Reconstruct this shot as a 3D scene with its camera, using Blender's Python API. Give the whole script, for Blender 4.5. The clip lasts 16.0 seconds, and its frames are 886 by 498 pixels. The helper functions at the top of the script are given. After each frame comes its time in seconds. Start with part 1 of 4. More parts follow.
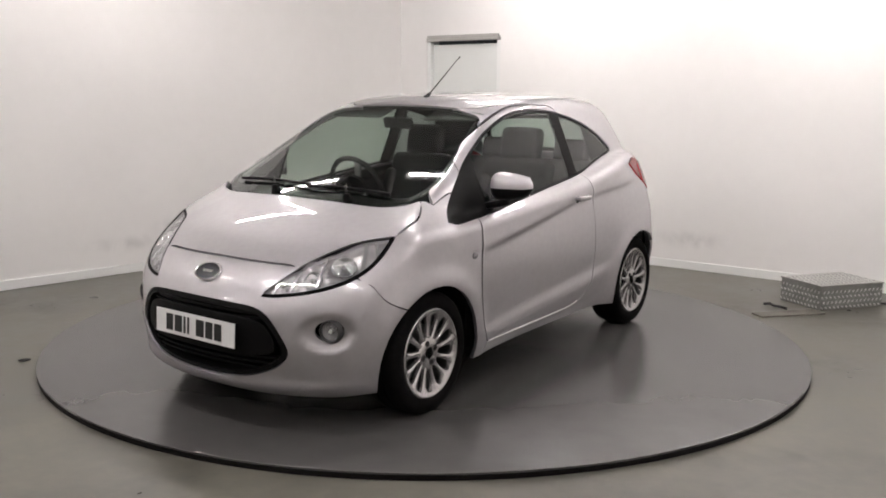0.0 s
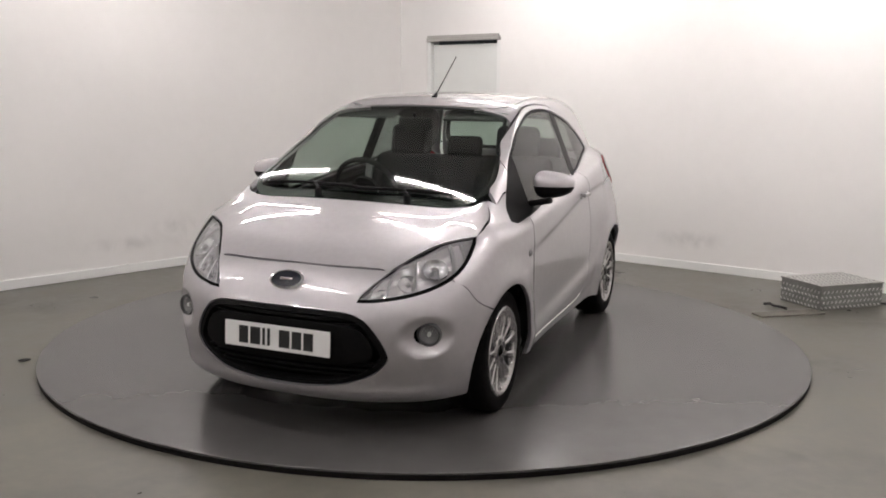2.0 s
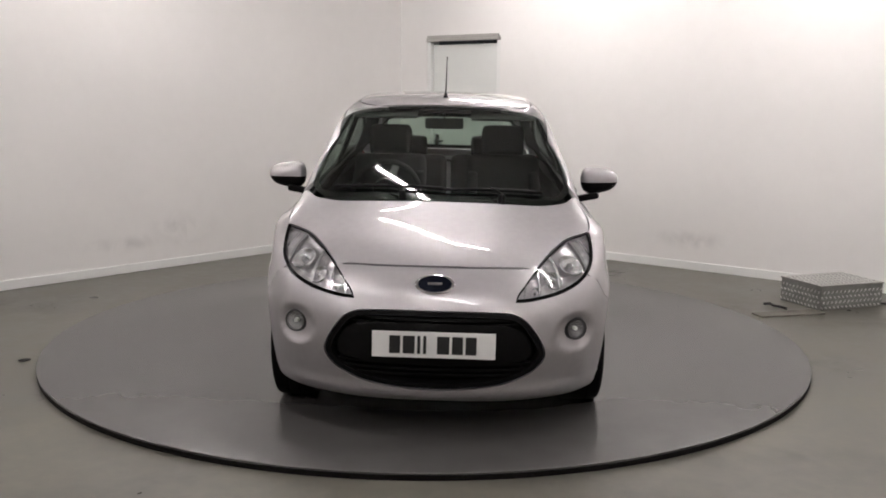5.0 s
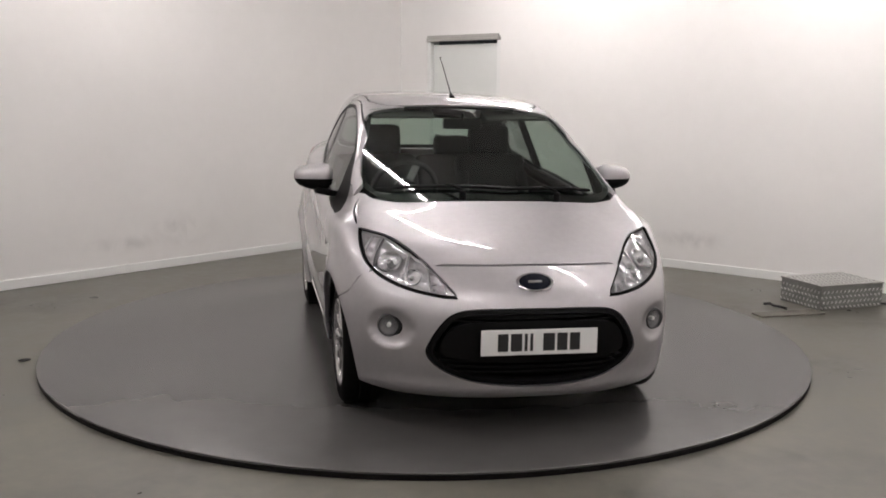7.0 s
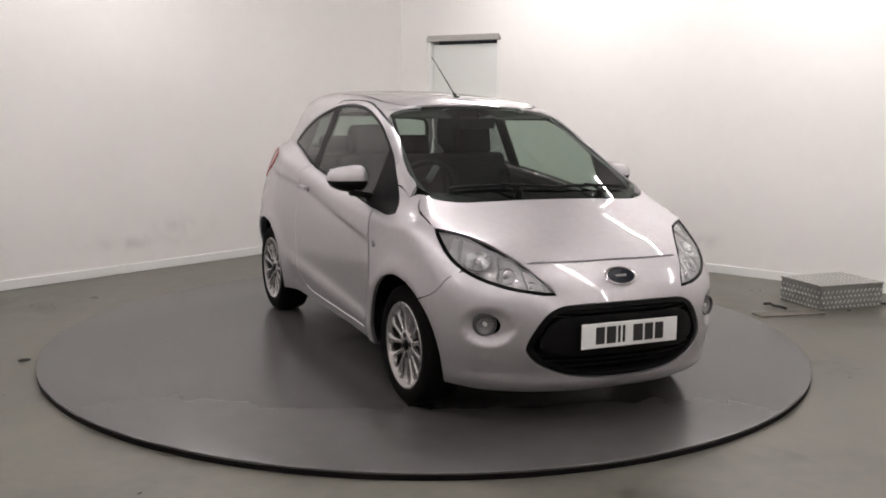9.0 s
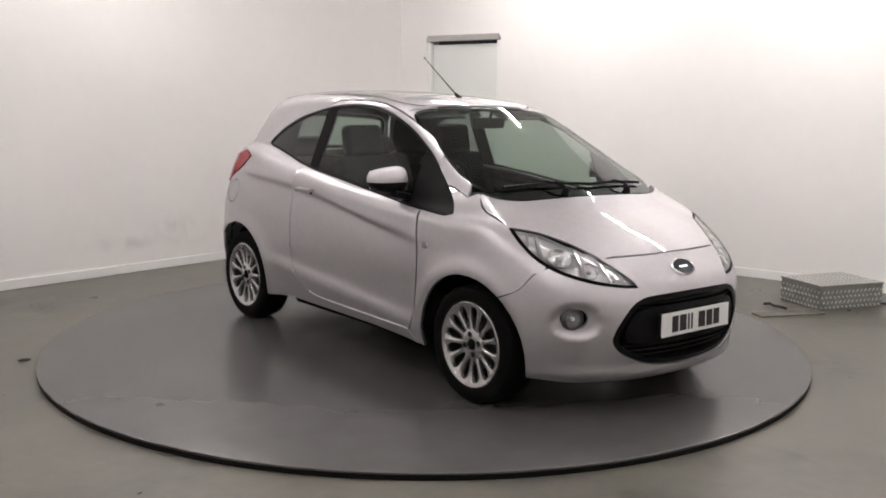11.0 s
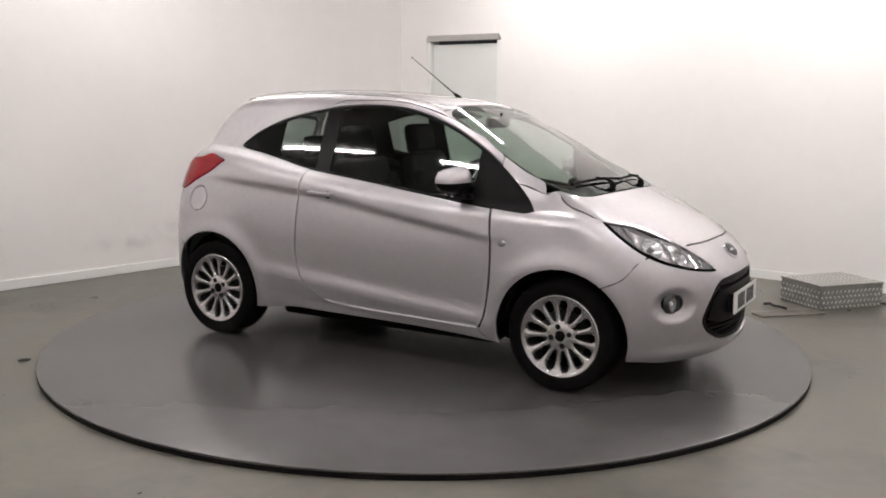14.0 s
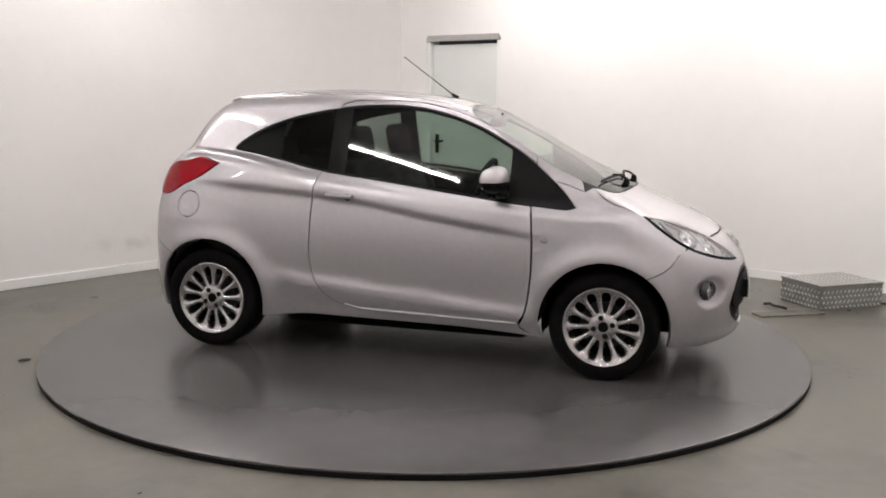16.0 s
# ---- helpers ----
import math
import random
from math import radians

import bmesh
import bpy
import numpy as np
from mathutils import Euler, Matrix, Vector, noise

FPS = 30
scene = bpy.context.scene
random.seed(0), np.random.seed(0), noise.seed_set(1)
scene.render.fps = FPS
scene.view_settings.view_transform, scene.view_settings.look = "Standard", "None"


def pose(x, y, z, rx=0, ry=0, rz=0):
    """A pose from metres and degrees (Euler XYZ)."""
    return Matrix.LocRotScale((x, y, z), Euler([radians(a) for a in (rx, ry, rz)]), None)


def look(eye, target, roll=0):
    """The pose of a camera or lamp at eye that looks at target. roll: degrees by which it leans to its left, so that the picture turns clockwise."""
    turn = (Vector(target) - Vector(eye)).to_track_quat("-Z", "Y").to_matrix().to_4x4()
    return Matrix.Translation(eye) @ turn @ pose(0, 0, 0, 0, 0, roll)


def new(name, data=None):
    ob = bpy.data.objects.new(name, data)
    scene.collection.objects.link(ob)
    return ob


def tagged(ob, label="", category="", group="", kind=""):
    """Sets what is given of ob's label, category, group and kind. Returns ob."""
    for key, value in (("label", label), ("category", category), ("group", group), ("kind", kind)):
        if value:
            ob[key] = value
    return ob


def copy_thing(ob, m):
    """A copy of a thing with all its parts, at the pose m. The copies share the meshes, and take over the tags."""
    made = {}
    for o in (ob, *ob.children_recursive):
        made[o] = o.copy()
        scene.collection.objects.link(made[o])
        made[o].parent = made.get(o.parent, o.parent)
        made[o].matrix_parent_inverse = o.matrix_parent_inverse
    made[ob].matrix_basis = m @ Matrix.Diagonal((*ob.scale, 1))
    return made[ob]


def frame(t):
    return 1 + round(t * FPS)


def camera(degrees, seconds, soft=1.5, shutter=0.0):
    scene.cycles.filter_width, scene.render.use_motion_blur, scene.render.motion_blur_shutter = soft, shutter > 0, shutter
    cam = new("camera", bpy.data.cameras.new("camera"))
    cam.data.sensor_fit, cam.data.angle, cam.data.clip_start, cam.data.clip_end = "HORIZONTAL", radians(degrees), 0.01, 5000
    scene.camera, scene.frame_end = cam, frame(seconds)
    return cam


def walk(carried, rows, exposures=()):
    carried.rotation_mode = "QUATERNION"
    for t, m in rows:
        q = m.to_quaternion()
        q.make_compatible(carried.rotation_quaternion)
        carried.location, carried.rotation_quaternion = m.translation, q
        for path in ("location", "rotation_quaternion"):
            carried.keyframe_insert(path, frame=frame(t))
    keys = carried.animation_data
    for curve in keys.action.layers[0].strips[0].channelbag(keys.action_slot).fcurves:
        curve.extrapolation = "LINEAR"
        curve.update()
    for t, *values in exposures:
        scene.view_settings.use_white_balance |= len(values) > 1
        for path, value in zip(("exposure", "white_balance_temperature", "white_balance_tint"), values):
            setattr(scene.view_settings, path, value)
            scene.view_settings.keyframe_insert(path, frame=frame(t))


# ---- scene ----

cam = camera(50.49, 16.0, soft=1.8)
EYE, AIM, LEAN = (0.0, -5.759, 1.501), (0.1198, 0.1650, 0.5572), 0.577
walk(cam, [(0.0, look(EYE, AIM, LEAN)), (16.0, look(EYE, AIM, LEAN))],
     exposures=[(0.0, 0.02), (3.5, -0.16), (7.0, -0.18), (9.0, -0.08), (12.5, 0.02), (16.0, 0.07)])

# ---- world and light: a closed room, lit by ceiling tubes alone ----
world = bpy.data.worlds.new("room_surround")
scene.world = world
world.use_nodes = True
world.node_tree.nodes["Background"].inputs[0].default_value = (0.9, 0.9, 0.95, 1)
world.node_tree.nodes["Background"].inputs[1].default_value = 0.02
TUBE_POWER = 137.0

TABLE_AT = (0.02, 0.08)
DECK = 0.035          # the turntable's top above the floor
TURN = [(0.0, -126.1), (0.5, -122.95), (1.0, -119.6), (1.5, -116.3), (2.0, -112.95), (2.5, -109.55), (3.0, -106.15), (3.5, -102.75), (4.0, -99.35),
        (6.5, -82.25), (7.0, -78.85), (7.5, -75.45), (8.0, -72.05), (8.5, -68.65), (9.0, -65.2), (11.5, -48.2), (12.0, -44.7), (12.5, -41.2),
        (13.0, -37.75), (13.5, -34.35), (14.0, -30.95), (14.5, -27.55), (15.0, -24.15), (15.5, -20.75), (16.0, -17.35)]
OFF_AXIS = 0.128      # the car stands this far to its left of the axis
BODY_LEAN = -0.0155   # it hangs a little lower on its left springs


# ---- materials ----
def material(name, colour=(0.5, 0.5, 0.5), rough=0.5, metal=0.0, coat=0.0, spots=0.0, scale=8.0, bump=0.0, bump_scale=200.0, rough_spots=0.0, glow=0.0, coords="Object", specular=0.5):
    m = bpy.data.materials.new(name)
    m.use_nodes = True
    n, l = m.node_tree.nodes, m.node_tree.links
    b = n["Principled BSDF"]
    b.inputs["Base Color"].default_value = (*colour, 1)
    b.inputs["Roughness"].default_value = rough
    b.inputs["Metallic"].default_value = metal
    b.inputs["Coat Weight"].default_value = coat
    b.inputs["Coat Roughness"].default_value = 0.025
    b.inputs["Specular IOR Level"].default_value = specular
    if glow:
        b.inputs["Emission Color"].default_value = (*colour, 1)
        b.inputs["Emission Strength"].default_value = glow
    where = n.new("ShaderNodeTexCoord")
    if spots or rough_spots:
        big, fine, mix, ramp = n.new("ShaderNodeTexNoise"), n.new("ShaderNodeTexNoise"), n.new("ShaderNodeMath"), n.new("ShaderNodeMapRange")
        big.inputs["Scale"].default_value, fine.inputs["Scale"].default_value = scale, scale * 9
        big.inputs["Detail"].default_value, fine.inputs["Detail"].default_value = 5, 6
        for t in (big, fine):
            l.new(where.outputs[coords], t.inputs["Vector"])
        mix.operation = "MULTIPLY_ADD"
        mix.inputs[1].default_value = 0.45
        l.new(fine.outputs["Fac"], mix.inputs[0])
        l.new(big.outputs["Fac"], mix.inputs[2])
        ramp.inputs["From Min"].default_value, ramp.inputs["From Max"].default_value = 0.50, 0.95
        l.new(mix.outputs[0], ramp.inputs["Value"])
        if spots:
            tone = n.new("ShaderNodeMix")
            tone.data_type = "RGBA"
            tone.inputs[6].default_value = (*[c * (1 - spots) for c in colour], 1)
            tone.inputs[7].default_value = (*[min(1, c * (1 + spots)) for c in colour], 1)
            l.new(ramp.outputs[0], tone.inputs[0])
            l.new(tone.outputs[2], b.inputs["Base Color"])
        if rough_spots:
            rr = n.new("ShaderNodeMapRange")
            rr.inputs["To Min"].default_value, rr.inputs["To Max"].default_value = max(0, rough - rough_spots), rough + rough_spots
            l.new(ramp.outputs[0], rr.inputs["Value"])
            l.new(rr.outputs[0], b.inputs["Roughness"])
    if bump:
        t, bp = n.new("ShaderNodeTexNoise"), n.new("ShaderNodeBump")
        t.inputs["Scale"].default_value, t.inputs["Detail"].default_value = bump_scale, 4
        bp.inputs["Strength"].default_value, bp.inputs["Distance"].default_value = bump, 0.002
        l.new(where.outputs[coords], t.inputs["Vector"])
        l.new(t.outputs["Fac"], bp.inputs["Height"])
        l.new(bp.outputs[0], b.inputs["Normal"])
    return m


# broken darker floor patches, several just outside the turntable's rim
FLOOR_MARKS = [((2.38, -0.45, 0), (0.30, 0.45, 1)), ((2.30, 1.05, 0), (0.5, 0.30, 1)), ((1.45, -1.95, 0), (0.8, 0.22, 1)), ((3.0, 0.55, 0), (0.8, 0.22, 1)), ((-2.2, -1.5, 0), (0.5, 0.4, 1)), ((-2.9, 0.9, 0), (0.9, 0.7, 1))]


def darken_patches(mat, marks, amount, scale):
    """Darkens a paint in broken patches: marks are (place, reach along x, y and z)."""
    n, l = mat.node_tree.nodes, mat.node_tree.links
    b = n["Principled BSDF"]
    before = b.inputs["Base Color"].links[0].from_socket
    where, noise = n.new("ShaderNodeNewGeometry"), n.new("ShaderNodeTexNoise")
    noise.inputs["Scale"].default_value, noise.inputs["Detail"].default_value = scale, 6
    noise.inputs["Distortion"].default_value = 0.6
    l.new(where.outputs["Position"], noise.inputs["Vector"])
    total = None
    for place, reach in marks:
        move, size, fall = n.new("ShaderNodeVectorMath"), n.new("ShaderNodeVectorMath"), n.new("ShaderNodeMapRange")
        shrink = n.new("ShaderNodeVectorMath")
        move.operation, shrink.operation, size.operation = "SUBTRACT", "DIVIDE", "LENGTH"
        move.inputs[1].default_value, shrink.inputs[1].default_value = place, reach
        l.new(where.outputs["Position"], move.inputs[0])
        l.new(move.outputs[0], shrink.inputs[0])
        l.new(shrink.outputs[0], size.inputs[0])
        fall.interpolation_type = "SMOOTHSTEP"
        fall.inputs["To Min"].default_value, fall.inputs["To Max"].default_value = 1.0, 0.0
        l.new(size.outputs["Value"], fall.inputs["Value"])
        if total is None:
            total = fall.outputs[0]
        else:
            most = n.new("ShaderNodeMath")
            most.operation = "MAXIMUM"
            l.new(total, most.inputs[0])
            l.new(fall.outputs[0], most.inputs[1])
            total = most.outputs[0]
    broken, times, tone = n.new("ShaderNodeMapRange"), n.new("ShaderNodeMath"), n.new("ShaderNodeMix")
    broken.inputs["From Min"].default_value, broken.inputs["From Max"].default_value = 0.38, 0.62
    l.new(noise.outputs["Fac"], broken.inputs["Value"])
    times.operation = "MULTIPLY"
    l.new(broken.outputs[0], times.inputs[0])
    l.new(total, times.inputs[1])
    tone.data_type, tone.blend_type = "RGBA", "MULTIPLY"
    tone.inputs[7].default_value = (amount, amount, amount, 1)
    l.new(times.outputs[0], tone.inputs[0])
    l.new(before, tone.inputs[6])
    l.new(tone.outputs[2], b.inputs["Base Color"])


def glass(name, tint, gloss=1.0):
    m = bpy.data.materials.new(name)
    m.use_nodes = True
    n, l = m.node_tree.nodes, m.node_tree.links
    n.clear()
    out, mix, clear, shine, facing, power, fres = (n.new("ShaderNode" + k) for k in ("OutputMaterial", "MixShader", "BsdfTransparent", "BsdfGlossy", "LayerWeight", "Math", "MapRange"))
    clear.inputs[0].default_value = (*tint, 1)
    shine.inputs["Roughness"].default_value = 0.02
    shine.inputs["Color"].default_value = (gloss, gloss, gloss, 1)
    facing.inputs[0].default_value = 0.5
    power.operation, power.inputs[1].default_value = "POWER", 4.5
    fres.inputs["To Min"].default_value, fres.inputs["To Max"].default_value = 0.05, 0.95
    l.new(facing.outputs["Facing"], power.inputs[0])
    l.new(power.outputs[0], fres.inputs["Value"])
    l.new(fres.outputs[0], mix.inputs[0])
    l.new(clear.outputs[0], mix.inputs[1])
    l.new(shine.outputs[0], mix.inputs[2])
    l.new(mix.outputs[0], out.inputs[0])
    return m


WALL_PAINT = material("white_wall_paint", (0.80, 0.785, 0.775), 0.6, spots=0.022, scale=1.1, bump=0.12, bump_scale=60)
LEAF_PAINT = material("pale_grey_door_paint", (0.70, 0.715, 0.70), 0.45, spots=0.02, scale=2)
DOOR_PAINT = material("white_door_paint", (0.78, 0.785, 0.775), 0.4, spots=0.02, scale=2)
TRIM_GREY = material("grey_door_trim", (0.42, 0.41, 0.39), 0.45, metal=0.3)
CEILING = material("grey_ceiling", (0.43, 0.42, 0.41), 0.85, spots=0.03, scale=2)
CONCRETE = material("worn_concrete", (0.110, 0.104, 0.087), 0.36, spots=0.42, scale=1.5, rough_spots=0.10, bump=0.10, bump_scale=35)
DECK_PAINT = material("grey_deck_paint", (0.070, 0.067, 0.066), 0.25, spots=0.10, scale=0.8)
DECK_SHADE = material("shade_dark_deck_edge", (0.006, 0.005, 0.005), 0.7, specular=0.1, spots=0.3, scale=9)
SILVER = material("silver_metallic_paint", (0.466, 0.449, 0.466), 0.49, metal=0.96, coat=1.0, spots=0.03, scale=30)
BLACK_PLASTIC = material("black_plastic", (0.005, 0.0048, 0.005), 0.45, spots=0.2, scale=40, bump=0.15, bump_scale=500, specular=0.07)
GLOSS_BLACK = material("gloss_black_trim", (0.004, 0.004, 0.004), 0.25, specular=0.03)
RUBBER = material("tyre_rubber", (0.0045, 0.0042, 0.0042), 0.75, spots=0.2, scale=30, bump=0.2, bump_scale=150, specular=0.03)
ALLOY = material("silver_alloy", (0.44, 0.425, 0.425), 0.26, metal=0.9, coat=0.5, spots=0.05, scale=20)
ALLOY_SHADE = material("shade_dark_wheel_inside", (0.012, 0.012, 0.012), 0.6, metal=0.2, specular=0.1)
STEEL = material("brushed_steel", (0.5, 0.5, 0.5), 0.3, metal=1.0, spots=0.08, scale=30)
FOG_GREY = material("dark_fog_ring", (0.05, 0.05, 0.052), 0.3, metal=0.3)
CHROME = material("chrome", (0.85, 0.85, 0.86), 0.07, metal=1.0)
BOWL = material("bright_bowl", (0.80, 0.80, 0.82), 0.16, metal=0.85)
LAMP_SILVER = material("lamp_reflector", (0.60, 0.58, 0.60), 0.26, metal=0.6)
LAMP_GREY = material("lamp_bezel", (0.30, 0.29, 0.30), 0.25, metal=0.4)
RED_LENS = material("red_lens", (0.26, 0.004, 0.010), 0.18, specular=0.2, coat=0.08, spots=0.06, scale=20)
BADGE_BLUE = material("dark_badge", (0.003, 0.004, 0.010), 0.3, specular=0.15)
PLATE_WHITE = material("plate_white", (0.74, 0.74, 0.73), 0.3, spots=0.02, scale=20)
PLATE_BLACK = material("plate_black", (0.012, 0.012, 0.012), 0.4)
CLOTH = material("charcoal_seat_cloth", (0.009, 0.009, 0.0095), 0.9, specular=0.1, spots=0.25, scale=40, bump=0.4, bump_scale=300)
DASH = material("dark_dashboard", (0.009, 0.009, 0.009), 0.6, specular=0.15, spots=0.15, scale=30, bump=0.2, bump_scale=400)
LINING = material("dark_lining", (0.003, 0.003, 0.003), 0.9, specular=0.05)
HEADLINER = material("grey_headliner", (0.04, 0.04, 0.039), 0.9, spots=0.05, scale=20)
TREAD_BAR = material("bright_tread_bars", (0.62, 0.62, 0.60), 0.36, metal=0.3, spots=0.1, scale=12)
TREAD = material("worn_aluminium_tread", (0.27, 0.27, 0.262), 0.42, metal=0.75, spots=0.16, scale=12, rough_spots=0.1)
WOOD = material("worn_timber", (0.13, 0.118, 0.10), 0.7, spots=0.25, scale=9)
CABLE = material("black_cable", (0.012, 0.012, 0.012), 0.5)
TUBE_LIGHT = material("lit_tube", (1.0, 0.94, 0.922), 0.4, glow=TUBE_POWER)
FITTING_AND_GLINT = material("white_fitting_and_glint", (0.8, 0.8, 0.78), 0.4)
PAPER = material("white_paper", (0.75, 0.76, 0.74), 0.6)
SCREEN_GLASS = glass("windscreen_glass", (0.70, 0.78, 0.73), 0.85)
SIDE_GLASS = glass("side_glass", (0.52, 0.60, 0.55), 0.7)
# darker than the side glass, to stand in for the dim cabin behind
REAR_GLASS = glass("darkened_rear_side_glass", (0.34, 0.38, 0.36), 0.7)
LENS_GLASS = glass("clear_lens", (0.96, 0.97, 0.97))

darken_patches(WALL_PAINT, [((-2.16, 2.66, 0.33), (0.45, 0.45, 0.20)), ((-2.55, 2.25, 0.25), (0.5, 0.5, 0.10)), ((2.40, 2.60, 0.27), (0.5, 0.5, 0.12))], 0.80, 5)
darken_patches(CONCRETE, FLOOR_MARKS, 0.62, 4)


# ---- mesh helpers ----
def part(name, bm, mat, parent=None, label="", smooth=False, m=None):
    me = bpy.data.meshes.new(name)
    bm.to_mesh(me)
    bm.free()
    me.materials.append(mat)
    if smooth:
        me.shade_smooth()
        me.set_sharp_from_angle(angle=radians(38))
    ob = new(name, me)
    if parent:
        ob.parent = parent
    if m is not None:
        ob.matrix_local = m
    if label:
        ob["label"] = label
    return ob


def box_bm(size, m=Matrix.Identity(4), bevel=0.0, into=None, segments=2):
    bm = into or bmesh.new()
    made = bmesh.ops.create_cube(bm, size=1, matrix=m @ Matrix.Diagonal((*size, 1)))["verts"]
    if bevel:
        edges = list({e for v in made for e in v.link_edges})
        bmesh.ops.bevel(bm, geom=edges, offset=bevel, segments=segments, affect="EDGES", profile=0.5)
    return bm


def lathe(profile, steps=48, into=None, m=Matrix.Identity(4), closed=False):
    """A profile of (radius, height) turned about z."""
    bm = into or bmesh.new()
    rings = []
    for k in range(steps):
        a = 2 * math.pi * k / steps
        rings.append([bm.verts.new(m @ Vector((r * math.cos(a), r * math.sin(a), h))) for r, h in profile])
    n = len(profile)
    for k in range(steps):
        a, b = rings[k], rings[(k + 1) % steps]
        for i in range(n if closed else n - 1):
            j = (i + 1) % n
            if profile[i][0] < 1e-6 and profile[j][0] < 1e-6:
                continue
            bm.faces.new((a[i], b[i], b[j], a[j]))
    bmesh.ops.remove_doubles(bm, verts=bm.verts, dist=1e-6)
    return bm


def tube(points, radius, into=None, steps=8, taper=None):
    """A round bar along points; taper: the radius at its end."""
    bm = into or bmesh.new()
    pts = [Vector(p) for p in points]
    rings = []
    for i, p in enumerate(pts):
        d = (pts[min(i + 1, len(pts) - 1)] - pts[max(i - 1, 0)]).normalized()
        u = d.orthogonal().normalized() if not rings else (u - d * u.dot(d)).normalized()
        v = d.cross(u)
        r = radius if taper is None else radius + (taper - radius) * i / (len(pts) - 1)
        rings.append([bm.verts.new(p + r * (u * math.cos(2 * math.pi * k / steps) + v * math.sin(2 * math.pi * k / steps))) for k in range(steps)])
    for a, b in zip(rings, rings[1:]):
        for k in range(steps):
            bm.faces.new((a[k], a[(k + 1) % steps], b[(k + 1) % steps], b[k]))
    bm.faces.new(rings[0][::-1])
    bm.faces.new(rings[-1])
    return bm


def empty(name, m=None):
    ob = new(name)
    ob.empty_display_size = 0.2
    if m is not None:
        ob.matrix_basis = m
    return ob


# ---- the room ----
CORNER = Vector((-0.268, 4.70, 0))
ALONG_L, ALONG_R = Vector((-0.681, -0.733, 0)), Vector((0.785, -0.620, 0))
ROOM_L, ROOM_R, ROOM_H = 13.2, 9.6, 3.1


def wall(name, a, b, openings=(), thick=0.2, height=None, label=""):
    """A wall from a to b with its face on that line, solid on the outer side (right of a to b), and openings (from, to, top)."""
    height = height or ROOM_H
    d = (b - a).normalized()
    n = Vector((d.y, -d.x, 0))
    length = (b - a).length
    bm = bmesh.new()
    cuts = [0.0]
    for u0, u1, _ in openings:
        cuts += [u0, u1]
    cuts.append(length)
    base = Matrix.Translation(a) @ Matrix(((d.x, n.x, 0, 0), (d.y, n.y, 0, 0), (0, 0, 1, 0), (0, 0, 0, 1)))
    for i in range(0, len(cuts), 2):
        u0, u1 = cuts[i], cuts[i + 1]
        box_bm((u1 - u0, thick, height), base @ Matrix.Translation(((u0 + u1) / 2, thick / 2, height / 2)), into=bm)
    for u0, u1, top in openings:
        box_bm((u1 - u0, thick, height - top), base @ Matrix.Translation(((u0 + u1) / 2, thick / 2, (height + top) / 2)), into=bm)
    bmesh.ops.recalc_face_normals(bm, faces=bm.faces)
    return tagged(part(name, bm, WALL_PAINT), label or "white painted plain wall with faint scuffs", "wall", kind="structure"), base


